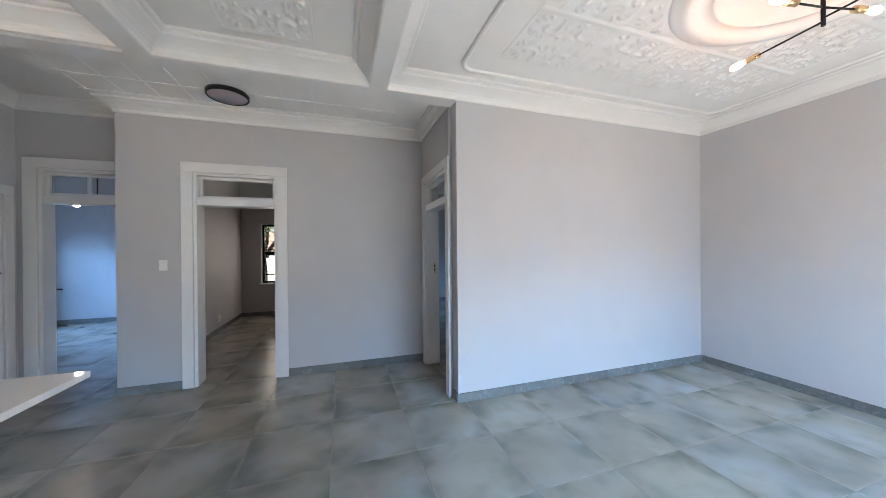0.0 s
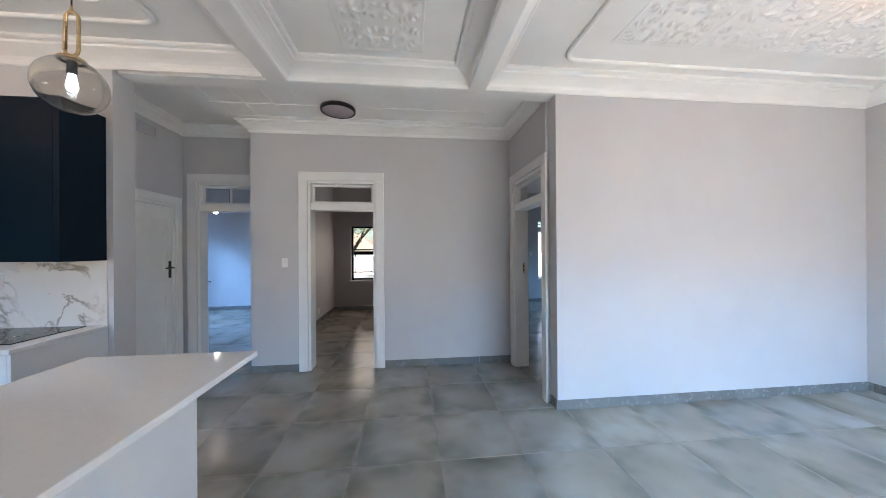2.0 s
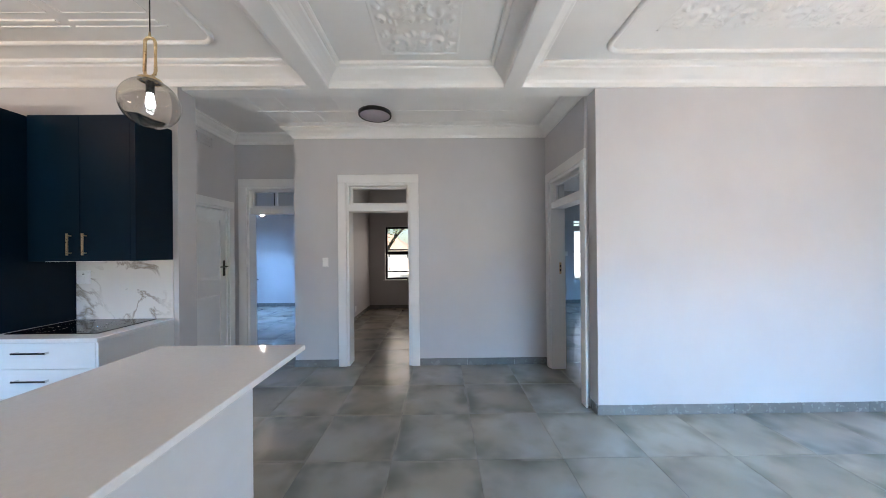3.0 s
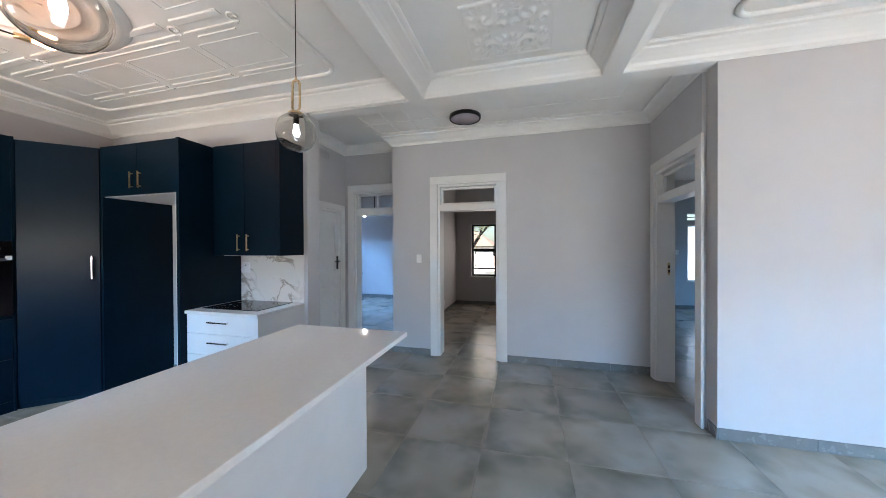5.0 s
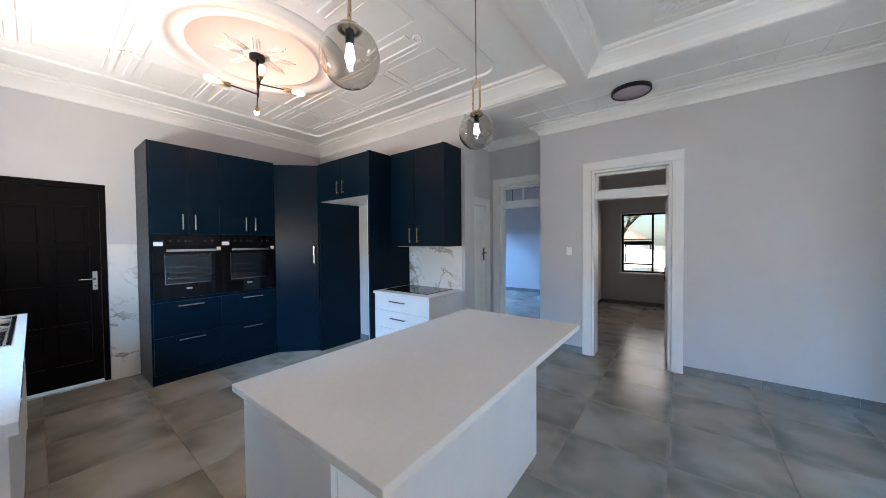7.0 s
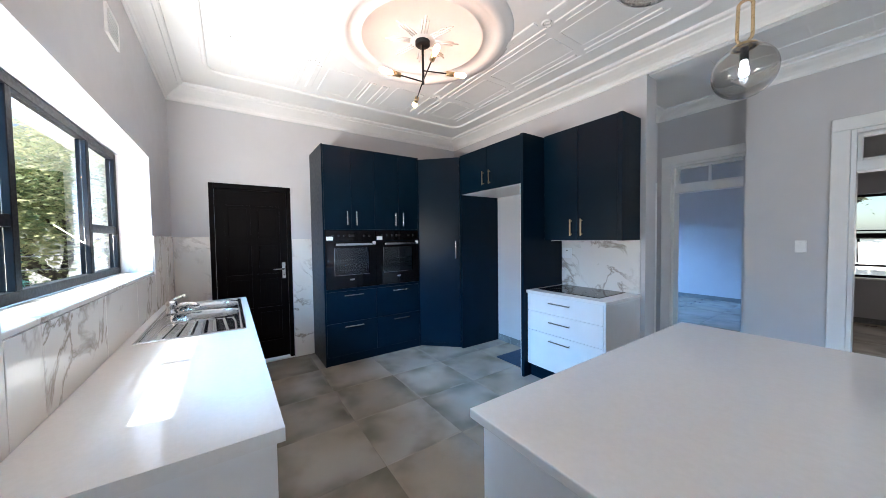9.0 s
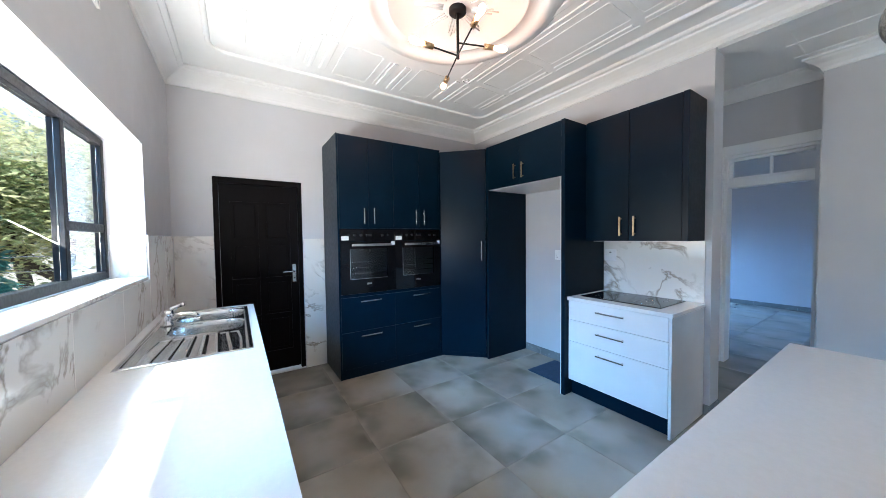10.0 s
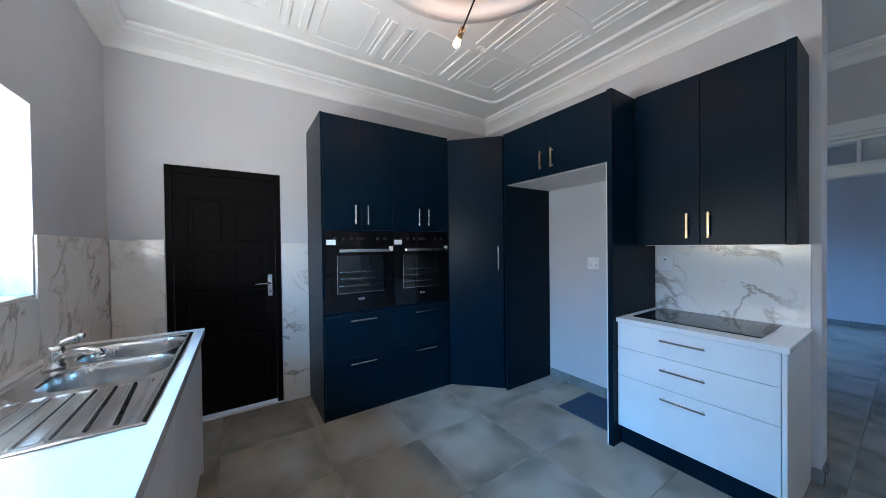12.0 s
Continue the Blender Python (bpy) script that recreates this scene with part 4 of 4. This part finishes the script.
def sink_mesh():
    step = 0.0045
    nx, ny = int((SX1 - SX0) / step), int((SY1 - SY0) / step)
    X, Y = np.meshgrid(np.linspace(SX0, SX1, nx + 1), np.linspace(SY0, SY1, ny + 1), indexing="ij")
    edge = np.minimum(np.minimum(X - SX0, SX1 - X), np.minimum(Y - SY0, SY1 - Y))
    H = 0.934 + 0.004 * np.clip(1 - ((edge - 0.012) / 0.012) ** 2, 0, 1) - 0.004 * (edge > 0.024)
    for cx, rx in ((-4.545, 0.165), (-4.185, 0.165)):
        cy, ry, r = -0.375, 0.195, 0.115
        qx, qy = np.abs(X - cx) - rx + r, np.abs(Y - cy) - ry + r
        sd = np.hypot(np.maximum(qx, 0), np.maximum(qy, 0)) + np.minimum(np.maximum(qx, qy), 0) - r
        u = np.clip(-sd / 0.024, 0, 1)
        H = H - 0.165 * (u * u * (3 - 2 * u)) - 0.01 * np.clip(1 - np.hypot(X - cx, Y - cy) / 0.12, 0, 1) * (u > 0.9)
    inside = np.clip(np.minimum(np.minimum(X + 3.975, -3.585 - X), np.minimum(Y + 0.60, -0.20 - Y)) / 0.012, 0, 1)
    fan = (Y + 0.40) / (1 + 0.5 * (X + 3.78))
    groove = np.clip(1 - (((fan * 17) % 1 - 0.5) / 0.20) ** 2, 0, 1)
    H = H - inside * (0.005 - 0.006 * groove)
    bm = bmesh.new()
    vs = [[bm.verts.new((X[i, j], Y[i, j], H[i, j])) for j in range(ny + 1)] for i in range(nx + 1)]
    for i in range(nx):
        for j in range(ny):
            bm.faces.new((vs[i][j], vs[i + 1][j], vs[i + 1][j + 1], vs[i][j + 1])).smooth = True
    return bm


sk = thing("sink", (-4.14, -0.41, 0.93), "stainless steel double-bowl sink with ribbed drainer", "sink")
part("basin", sink_mesh(), STEEL, sk)
for cx in (-4.545, -4.185):
    bm = bmesh.new()
    lathe(bm, (cx, -0.375, 0.768), [(0.0, 0.004), (0.012, 0.006), (0.03, 0.004), (0.042, 0.008), (0.046, 0.004)], 20)
    part("drain", bm, CHROME, sk)
tap = thing("mixer_tap", (-4.365, -0.60, 0.934), "chrome lever mixer tap behind the bowls", "tap")
bm = lathe(bmesh.new(), (-4.365, -0.60, 0.934), [(0.0, 0), (0.036, 0), (0.036, 0.008), (0.029, 0.014), (0.028, 0.04), (0.033, 0.055), (0.035, 0.078), (0.028, 0.092), (0.0, 0.098)], 24)
part("base", bm, CHROME, tap)
bm = tube(bmesh.new(), [(-4.36, -0.585, 0.972), (-4.345, -0.54, 0.992), (-4.325, -0.49, 1.0), (-4.31, -0.455, 0.992), (-4.305, -0.44, 0.975)], 0.018, 12)
part("spout", cyl(bm, (-4.305, -0.44, 0.977), (-4.305, -0.438, 0.958), 0.020, n=14), CHROME, tap)
bm = tube(bmesh.new(), [(-4.365, -0.60, 1.022), (-4.372, -0.58, 1.035), (-4.385, -0.555, 1.046), (-4.398, -0.53, 1.052)], 0.013, 10)
part("lever", lathe(bm, (-4.40, -0.527, 1.053), [(0.0, -0.015), (0.013, -0.010), (0.016, 0.0), (0.013, 0.010), (0.0, 0.015)], 12), CHROME, tap)

mat_ = link("floor_board", B(-4.05, -3.60, 2.44, 2.90, 0.0, 0.012, bev=0.003), MATBLUE, (-3.8, 2.67, 0))
mat_.location = (-3.8, 2.67, 0)
tagged(mat_, "dark blue rubber mat on the fridge recess floor", "mat")

# ---- switches and sockets ----
def plate(name, at, out, w, h, label, category, rockers, holes=()):
    at, out = Vector(at), Vector(out)
    side = Vector((0, 0, 1)).cross(out)
    t = thing(name, at, label, category)
    m = Matrix.Translation(at) @ Matrix((side, out, Vector((0, 0, 1)))).transposed().to_4x4()

    def add(n, mat, *b, bev=0.001):
        bm = B(*b, bev=bev)
        bm.transform(m)
        part(n, bm, mat, t)
    add("cover", PLASTIC, -w / 2, w / 2, 0, 0.009, -h / 2, h / 2, bev=0.003)
    for x, z in rockers:
        add("rocker", PLASTIC, x - 0.009, x + 0.009, 0.009, 0.013, z - 0.013, z + 0.013)
    for x, z in holes:
        add("socket_hole", BLACKMETAL, x - 0.003, x + 0.003, 0.0088, 0.0095, z - 0.004, z + 0.004, bev=0)


plate("light_switch", (-1.813, HALL_N, 1.345), (0, -1, 0), 0.075, 0.115, "white plastic light switch on the hall wall", "light switch", ((-0.012, 0), (0.014, 0)))
plate("wall_socket", (-4.02, YK, 1.258), (0, -1, 0), 0.115, 0.115, "white double wall socket in the fridge recess", "wall socket", ((-0.03, 0.03), (0.03, 0.03)), ((-0.03, -0.01), (-0.038, -0.025), (-0.022, -0.025), (0.03, -0.01), (0.022, -0.025), (0.038, -0.025)))
plate("isolator_switch", (-3.41, YK - 0.012, 1.285), (0, -1, 0), 0.115, 0.115, "white hob isolator switch on the marble splashback", "switch", ((0, -0.01),), ((-0.006, 0.026), (0.0, 0.026), (0.006, 0.026)))
plate("wall_socket", (-2.15, 6.88, 0.25), (1, 0, 0), 0.115, 0.115, "white wall socket low on the study wall", "wall socket", ((0, 0.03),), ((0.0, -0.01), (-0.008, -0.025), (0.008, -0.025)))
plate("light_switch", (3.12, 8.75, 1.35), (0, -1, 0), 0.075, 0.115, "white plastic light switch in the far room", "light switch", ((0, 0),))
vent = thing("air_vent", (-3.72, YS, 2.65), "white plaster wall vent above the window", "vent")
part("vent_frame", wall_mesh("x", YS + 0.012, YS, -3.83, -3.61, 2.56, 2.71, [(-3.815, -3.625, 2.575, 2.695)]), WHITE, vent)
for k in range(6):
    part("slat", B(-3.815, -3.625, YS + 0.001, YS + 0.009, 2.579 + k * 0.02, 2.588 + k * 0.02), WHITE, vent)

hv = thing("air_vent", (HALL_W, 3.92, 2.77), "grey painted plaster vent high on the hall wall", "vent")
part("vent_frame", wall_mesh("y", HALL_W + 0.010, HALL_W, 3.80, 4.05, 2.765, 2.885, [(3.815, 4.035, 2.78, 2.87)]), WALL, hv)
for k in range(7):
    part("slat", B(HALL_W + 0.0005, HALL_W + 0.007, 3.815, 4.035, 2.781 + k * 0.0125, 2.788 + k * 0.0125), WALL, hv)

# ---- lamps ----
def chandelier(at, tips, label):
    x, y = at
    c = thing("chandelier", (x, y, ZC - 0.012), label, "chandelier", "ceiling chandeliers")
    part("canopy", lathe(bmesh.new(), (x, y, ZC - 0.045), [(0.0, 0), (0.055, 0), (0.06, 0.005), (0.06, 0.033)], 24), BLACKMETAL, c)
    part("stem", cyl(bmesh.new(), (x, y, ZC - 0.045), (x, y, 2.735), 0.010, n=12), BLACKMETAL, c)
    for tx, ty, tz in tips:
        a = Vector((x, y, min(max(tz, 2.745), 2.86)))
        b = Vector((x + tx, y + ty, tz))
        d = (b - a).normalized()
        arm = part("arm", cyl(bmesh.new(), a, b - d * 0.15, 0.0055, n=8), BLACKMETAL, c)
        part("socket", cyl(bmesh.new(), b - d * 0.155, b - d * 0.085, 0.019, n=16), BRASS, arm, "brass lamp holder")
        bm = lathe(bmesh.new(), (0, 0, 0), [(0.012, 0), (0.013, 0.02), (0.019, 0.045), (0.022, 0.068), (0.019, 0.088), (0.009, 0.102), (0, 0.104)], 16)
        bm.transform(Matrix.Translation(b - d * 0.085) @ d.to_track_quat("Z", "Y").to_matrix().to_4x4())
        part("bulb", bm, WARMBULB, arm, "glowing amber filament bulb")
    return c


chandelier((-3.52, 1.13), ((-0.01, -0.36, 2.755), (0.12, 0.33, 2.845), (-0.45, 0.17, 2.765), (0.44, -0.15, 2.765)), "black four-arm chandelier with glowing amber bulbs")
chandelier((2.60, 1.17), ((0.06, 0.46, 2.76), (-0.34, 0.05, 2.84), (0.34, -0.08, 2.84), (-0.05, -0.45, 2.78)), "black four-arm chandelier with glowing amber bulbs")


def pendant(x, y, turn=0):
    """turn: degrees by which the brass loop is turned about the cord."""
    p = thing("pendant_lamp", (x, y, 2.075), "smoked glass globe pendant on a brass loop over the island", "pendant lamp", "island pendants")
    part("canopy", lathe(bmesh.new(), (x, y, ZC - 0.03), [(0.0, 0), (0.045, 0), (0.05, 0.006), (0.05, 0.03)], 24), BRASS, p)
    part("cord", cyl(bmesh.new(), (x, y, 2.52), (x, y, ZC - 0.03), 0.0028, n=8), BLACKMETAL, p)
    ca, sa = math.cos(radians(turn)), math.sin(radians(turn))
    hoop = [(x + 0.026 * ca * math.cos(radians(a)), y + 0.026 * sa * math.cos(radians(a)), (2.478 if a < 180 else 2.345) + 0.026 * math.sin(radians(a))) for a in (0, 30, 60, 90, 120, 150, 180, 180.1, 210, 240, 270, 300, 330, 359.9)]
    part("loop", tube(bmesh.new(), hoop, 0.007, 8, closed=True), BRASS, p, "brass loop")
    part("collar", cyl(bmesh.new(), (x, y, 2.503), (x, y, 2.53), 0.007, 0.004, n=10), BRASS, p)
    part("cap", lathe(bmesh.new(), (x, y, 2.298), [(0.0, 0.022), (0.02, 0.022), (0.045, 0.008), (0.047, 0.0)], 20), BRASS, p)
    rr, cz = 0.114, 2.192
    prof = [(rr * math.sin(math.pi * i / 24), cz - rr * 1.0 * math.cos(math.pi * i / 24)) for i in range(0, 23)]
    inner = [((rr - 0.003) * math.sin(math.pi * i / 24), cz - (rr - 0.003) * 1.0 * math.cos(math.pi * i / 24)) for i in range(22, -1, -1)]
    part("globe", lathe(bmesh.new(), (x, y, 0), prof + inner, 40), SMOKE, p, "smoked glass globe")
    part("lamp_holder", cyl(bmesh.new(), (x, y, 2.298), (x, y, 2.24), 0.016, n=14), BLACKMETAL, p)
    part("bulb", lathe(bmesh.new(), (x, y, 2.15), [(0.0, 0.020), (0.008, 0.0215), (0.014, 0.026), (0.0175, 0.034), (0.0185, 0.043), (0.017, 0.054), (0.0145, 0.066), (0.0125, 0.078), (0.012, 0.092)], 20), COOLBULB, p, "glowing white bulb")


pendant(-1.69, 1.69)
pendant(-1.65, 0.69, 146)
cl = thing("ceiling_lamp", (-1.06, 3.77, 3.0), "round black-rimmed flush ceiling lamp, switched off", "ceiling lamp")
part("rim", lathe(bmesh.new(), (-1.06, 3.77, 3.018), [(0.168, 0.003), (0.170, 0), (0.182, 0), (0.185, 0.004), (0.185, 0.040), (0.165, 0.040)], 48), BLACKMETAL, cl)
part("diffuser", lathe(bmesh.new(), (-1.06, 3.77, 3.022), [(0.0, 0), (0.168, 0), (0.168, 0.01)], 48), DIFFUSER, cl)
bl = thing("bedroom_lamp", (-3.75, 6.6, 2.2), "dark bedroom ceiling lamp with a glowing bulb", "ceiling lamp")
part("stem", cyl(bmesh.new(), (-3.7, 6.6, 2.26), (-3.7, 6.6, 3.06), 0.009, n=8), BLACKMETAL, bl)
part("arm", cyl(bmesh.new(), (-3.90, 6.6, 2.24), (-3.55, 6.6, 2.245), 0.012, n=8), BLACKMETAL, bl)
part("bulb", lathe(bmesh.new(), (-3.955, 6.6, 2.2), [(0, 0), (0.03, 0.012), (0.04, 0.035), (0.03, 0.06), (0, 0.075)], 14), BEDBULB, bl)

# ---- outdoors ----
tagged(link("ground", B(-80, 80, -80, 80, -0.5, -0.25), EARTH), "dry garden ground round the house", "ground", kind="structure")
# unseen; low south eave is placed to end the sun patch on the worktop
structure("roof", box(box(box(box(B(-7.4, -5.8, -1.46, 10.2, 3.32, 3.45), -5.8, 6.0, -1.46, -0.97, 2.62, 2.70), -5.8, 6.0, 8.96, 10.2, 3.32, 3.45), -5.8, 6.0, -0.97, 8.96, 3.32, 3.45), 6.0, 7.4, -1.46, 10.2, 3.32, 3.45), PLASTER, "unseen house roof slab with a low south eave that cuts the sun")
structure("garden_wall_south", B(-22, 18, -14.0, -13.75, -0.3, 1.5, bev=0.02), PLASTER, "plastered garden boundary wall")
structure("garden_wall_north", B(-16, 14, 15.2, 15.45, -0.3, 1.25, bev=0.02), WHITEWASH, "plastered garden boundary wall")


def tree(at, high, spread, leaves, seed, label, bare=False):
    rnd = random.Random(seed)
    t = thing("tree", (*at, -0.26), label, "tree", "garden trees")
    bm, ends = bmesh.new(), []

    def limb(p, d, length, r, depth):
        q = p + d * length
        mid = p + d * length * 0.5 + Vector((rnd.uniform(-1, 1), rnd.uniform(-1, 1), 0)) * length * 0.06
        tube(bm, [p, mid, q], r, 7)
        ends.append(q)
        if depth:
            for k in range(3):
                nd = (d + Vector((rnd.uniform(-1, 1), rnd.uniform(-1, 1), rnd.uniform(-0.2, 0.7))) * 0.85).normalized()
                limb(q, nd, length * rnd.uniform(0.6, 0.8), r * 0.6, depth - 1)
    limb(Vector((*at, -0.3)), Vector((0.05, 0.02, 1)).normalized(), high * 0.32, 0.11, 4)
    part("trunk", bm, BARK, t)
    bm = bmesh.new()
    for k in range(leaves):
        e = ends[rnd.randrange(len(ends) // 4, len(ends))]
        c = e + Vector((rnd.gauss(0, 1), rnd.gauss(0, 1), rnd.gauss(0, 0.8))) * spread
        a, b = rnd.uniform(0, 6.28), rnd.uniform(-1, 1)
        u = Vector((math.cos(a), math.sin(a), b * 0.6)).normalized()
        v = u.cross(Vector((rnd.uniform(-1, 1), rnd.uniform(-1, 1), 1))).normalized()
        s = rnd.uniform(0.032, 0.066)
        bm.faces.new([bm.verts.new(c + u * s), bm.verts.new(c + v * s * 0.45), bm.verts.new(c - u * s), bm.verts.new(c - v * s * 0.45)])
    part("crown", bm, LEAF, t)


def conifer(at, high, wide, count, seed, label):
    """A slender evergreen: a straight trunk and a tapering crown of small drooping sprays."""
    rnd = random.Random(seed)
    t = thing("tree", (*at, -0.26), label, "tree", "garden trees")
    x, y = at
    part("trunk", cyl(bmesh.new(), (x, y, -0.3), (x, y, high * 0.9), 0.07, 0.02, n=8), BARK, t)
    bm = bmesh.new()
    for k in range(count):
        u = rnd.random() ** 0.8
        a = rnd.uniform(0, 2 * math.pi)
        lump = 0.8 + 0.2 * math.sin(a * 5 + u * 23) + 0.12 * math.sin(u * 41)
        q = wide * (1 - u) ** 0.7 * lump * rnd.uniform(0.55, 1.0)
        c = Vector((x + q * math.cos(a), y + q * math.sin(a), 0.05 + u * (high - 0.1)))
        d = Vector((math.cos(a + rnd.uniform(-0.7, 0.7)), math.sin(a + rnd.uniform(-0.7, 0.7)), rnd.uniform(-0.9, 0.3))).normalized()
        v = d.cross(Vector((rnd.uniform(-1, 1), rnd.uniform(-1, 1), 1))).normalized()
        w = rnd.uniform(0.04, 0.085)
        bm.faces.new([bm.verts.new(c + d * w * 1.4), bm.verts.new(c + v * w * 0.35), bm.verts.new(c - d * w), bm.verts.new(c - v * w * 0.35)])
    part("crown", bm, CONIFER, t)


tree((-9.6, -2.7), 3.6, 0.62, 19000, 3, "leafy sunlit garden tree outside the kitchen window")
tree((-13.0, -4.4), 4.6, 0.75, 17000, 8, "leafy garden tree by the boundary wall")
tree((-14.2, -6.8), 4.2, 0.62, 12000, 12, "leafy garden tree by the boundary wall")
conifer((-7.1, -2.66), 2.75, 0.56, 6000, 21, "blue-green conifer shrub outside the kitchen window")
tree((-15.5, -3.4), 5.0, 0.6, 12000, 23, "leafy garden tree by the boundary wall")
tree((-2.6, 12.2), 4.2, 0.35, 7000, 5, "thin-leaved garden tree outside the study")
tree((1.4, 13.2), 4.4, 0.4, 8000, 6, "leafy garden tree outside the study")
fence = thing("wire_fence", (-7.6, -3.0, -0.25), "pale wire fence outside the kitchen window", "fence")
for k in range(3):
    part("post", cyl(bmesh.new(), (-7.6, -1.4 - k * 2.2, -0.25), (-7.6, -1.4 - k * 2.2, 1.5), 0.02, n=8), STEEL, fence)
for z in (0.95, 1.13, 1.31):
    part("wire", cyl(bmesh.new(), (-7.6, -1.4, z), (-7.6, -6.4, z), 0.007, n=6), STEEL, fence)

hs = thing("house", (-8.0, 24.0, -0.25), "pale neighbouring house with a faded terracotta roof", "house")
part("wall", wall_mesh("x", 22.0, 26.0, -14.0, -3.0, -0.3, 1.55, [(-12.0, -10.6, 0.5, 1.4), (-8.6, -7.2, 0.5, 1.4), (-5.4, -4.0, 0.5, 1.4)]), WHITEWASH, hs)
bm = bmesh.new()
v = [bm.verts.new(c) for c in ((-14.5, 21.5, 1.55), (-2.5, 21.5, 1.55), (-2.5, 26.5, 1.55), (-14.5, 26.5, 1.55), (-13.0, 24.0, 2.7), (-4.0, 24.0, 2.7))]
for q in ((0, 1, 5, 4), (1, 2, 5), (2, 3, 4, 5), (3, 0, 4), (3, 2, 1, 0)):
    bm.faces.new([v[i] for i in q])
part("roof", bm, surface("terracotta_roof", (0.40, 0.24, 0.18), (0.52, 0.34, 0.27), 3, (0.7, 0.9), bump=0.5, bump_scale=20), hs, "terracotta tiled roof")

# ---- tiles: splashbacks, skirting, floor ----
def tiles_on(parent, axis, face, out, a0, a1, z0, z1, pitch, mat, name="tile", thick=0.010, start=None, gap=0.0015):
    a = a0
    first = True
    while a < a1 - 0.005:
        b = min(a1, (start if first and start else a + pitch))
        first = False
        bm = B(a + gap, b - gap, face + out * 0.0005, face + out * thick, z0, z1, bev=0.0012) if axis == "x" else B(face + out * 0.0005, face + out * thick, a + gap, b - gap, z0, z1, bev=0.0012)
        part(name, bm, mat, parent)
        a = b


sb = tagged(thing("splashback", (-3.5, YS, 0.93), "grey-veined white marble tile splashback under the window", "splashback"), kind="structure")
tiles_on(sb, "x", YS, 1, -5.55, -4.572, 0.0, 1.52, 0.60, MARBLE, start=-5.15)
tiles_on(sb, "x", YS, 1, -4.57, -2.57, 0.93, 1.2215, 0.60, MARBLE)
tiles_on(sb, "x", YS, 1, -2.568, -2.03, 0.0, 1.52, 0.60, MARBLE)
tiles_on(sb, "y", -4.57, 1, -0.895, YS, 1.243, 1.52, 0.60, MARBLE, thick=0.006)
sb2 = tagged(thing("splashback", (XW, 0.0, 0.0), "grey-veined white marble tiles beside the kitchen door", "splashback"), kind="structure")
tiles_on(sb2, "y", XW, 1, YS + 0.012, -0.402, 0.0, 1.52, 0.60, MARBLE)
tiles_on(sb2, "y", XW, 1, 0.420, 0.648, 0.0, 1.485, 0.60, MARBLE)
sb3 = tagged(thing("splashback", (-3.07, YK, 0.92), "grey-veined white marble splashback behind the hob", "splashback"), kind="structure")
part("tile", B(-3.483, -2.650, YK - 0.012, YK - 0.0005, 0.9205, 1.4275, bev=0.0012), MARBLE, sb3)

bb = tagged(thing("baseboard", (0, 0, 0), "grey porcelain tile skirting along the walls", "baseboard"), kind="structure")
for axis, face, out, a0, a1 in (("x", YN, -1, 1.07, XE), ("y", XE, -1, YS, YN - 0.012), ("y", 1.07, -1, YN - 0.01, 3.12), ("x", HALL_N, -1, RX, -1.65), ("x", HALL_N, -1, -0.605, HALL_E),
                                ("y", RX, -1, HALL_N - 0.01, RECESS - 0.024), ("x", YK, -1, -4.53, -3.53), ("x", YK, -1, -2.65, -2.61), ("y", -2.61, 1, YK - 0.01, 3.15),
                                ("y", -2.15, 1, 4.46, 8.22), ("x", 8.22, -1, -2.138, 0.8), ("y", 0.8, -1, 4.46, 8.208), ("x", 8.71, -1, -6.0, -2.28), ("y", -6.0, 1, 4.62, 8.698),
                                ("x", 8.75, -1, 0.93, 5.2), ("y", 0.92, 1, 4.46, 8.738)):
    tiles_on(bb, axis, face, out, a0, a1, 0.0, 0.088, 0.61, SKIRT, "skirting_tile", 0.010)

TX, TY, PX, PY = -0.08, 3.045, 0.61, 0.618
tile_mesh = {}
floor_ob = bpy.data.objects["floor"]


def floor_tile(x0, x1, y0, y1):
    key = (round(x1 - x0, 3), round(y1 - y0, 3))
    if key not in tile_mesh:
        w, h = key
        bm = B(-w / 2, w / 2, -h / 2, h / 2, -0.011, 0.0, bev=0.0016)
        bmesh.ops.recalc_face_normals(bm, faces=bm.faces)
        me = bpy.data.meshes.new("floor_tile")
        bm.to_mesh(me)
        bm.free()
        me.materials.append(TILE)
        tile_mesh[key] = me
    ob = new("tile", tile_mesh[key])
    ob.location = ((x0 + x1) / 2, (y0 + y1) / 2, random.uniform(-0.0006, 0.0))
    ob.parent = floor_ob


for i in range(-11, 10):
    for j in range(-7, 10):
        x0, x1 = TX + i * PX + 0.0013, TX + (i + 1) * PX - 0.0013
        y0, y1 = TY + j * PY + 0.0013, TY + (j + 1) * PY - 0.0013
        if y0 < YS:
            y0 = YS
        if y1 - y0 < 0.02 or (y0 < 2.4 and (x1 < XW - 0.2 or x0 > XE)):
            continue
        floor_tile(x0, x1, y0, y1)
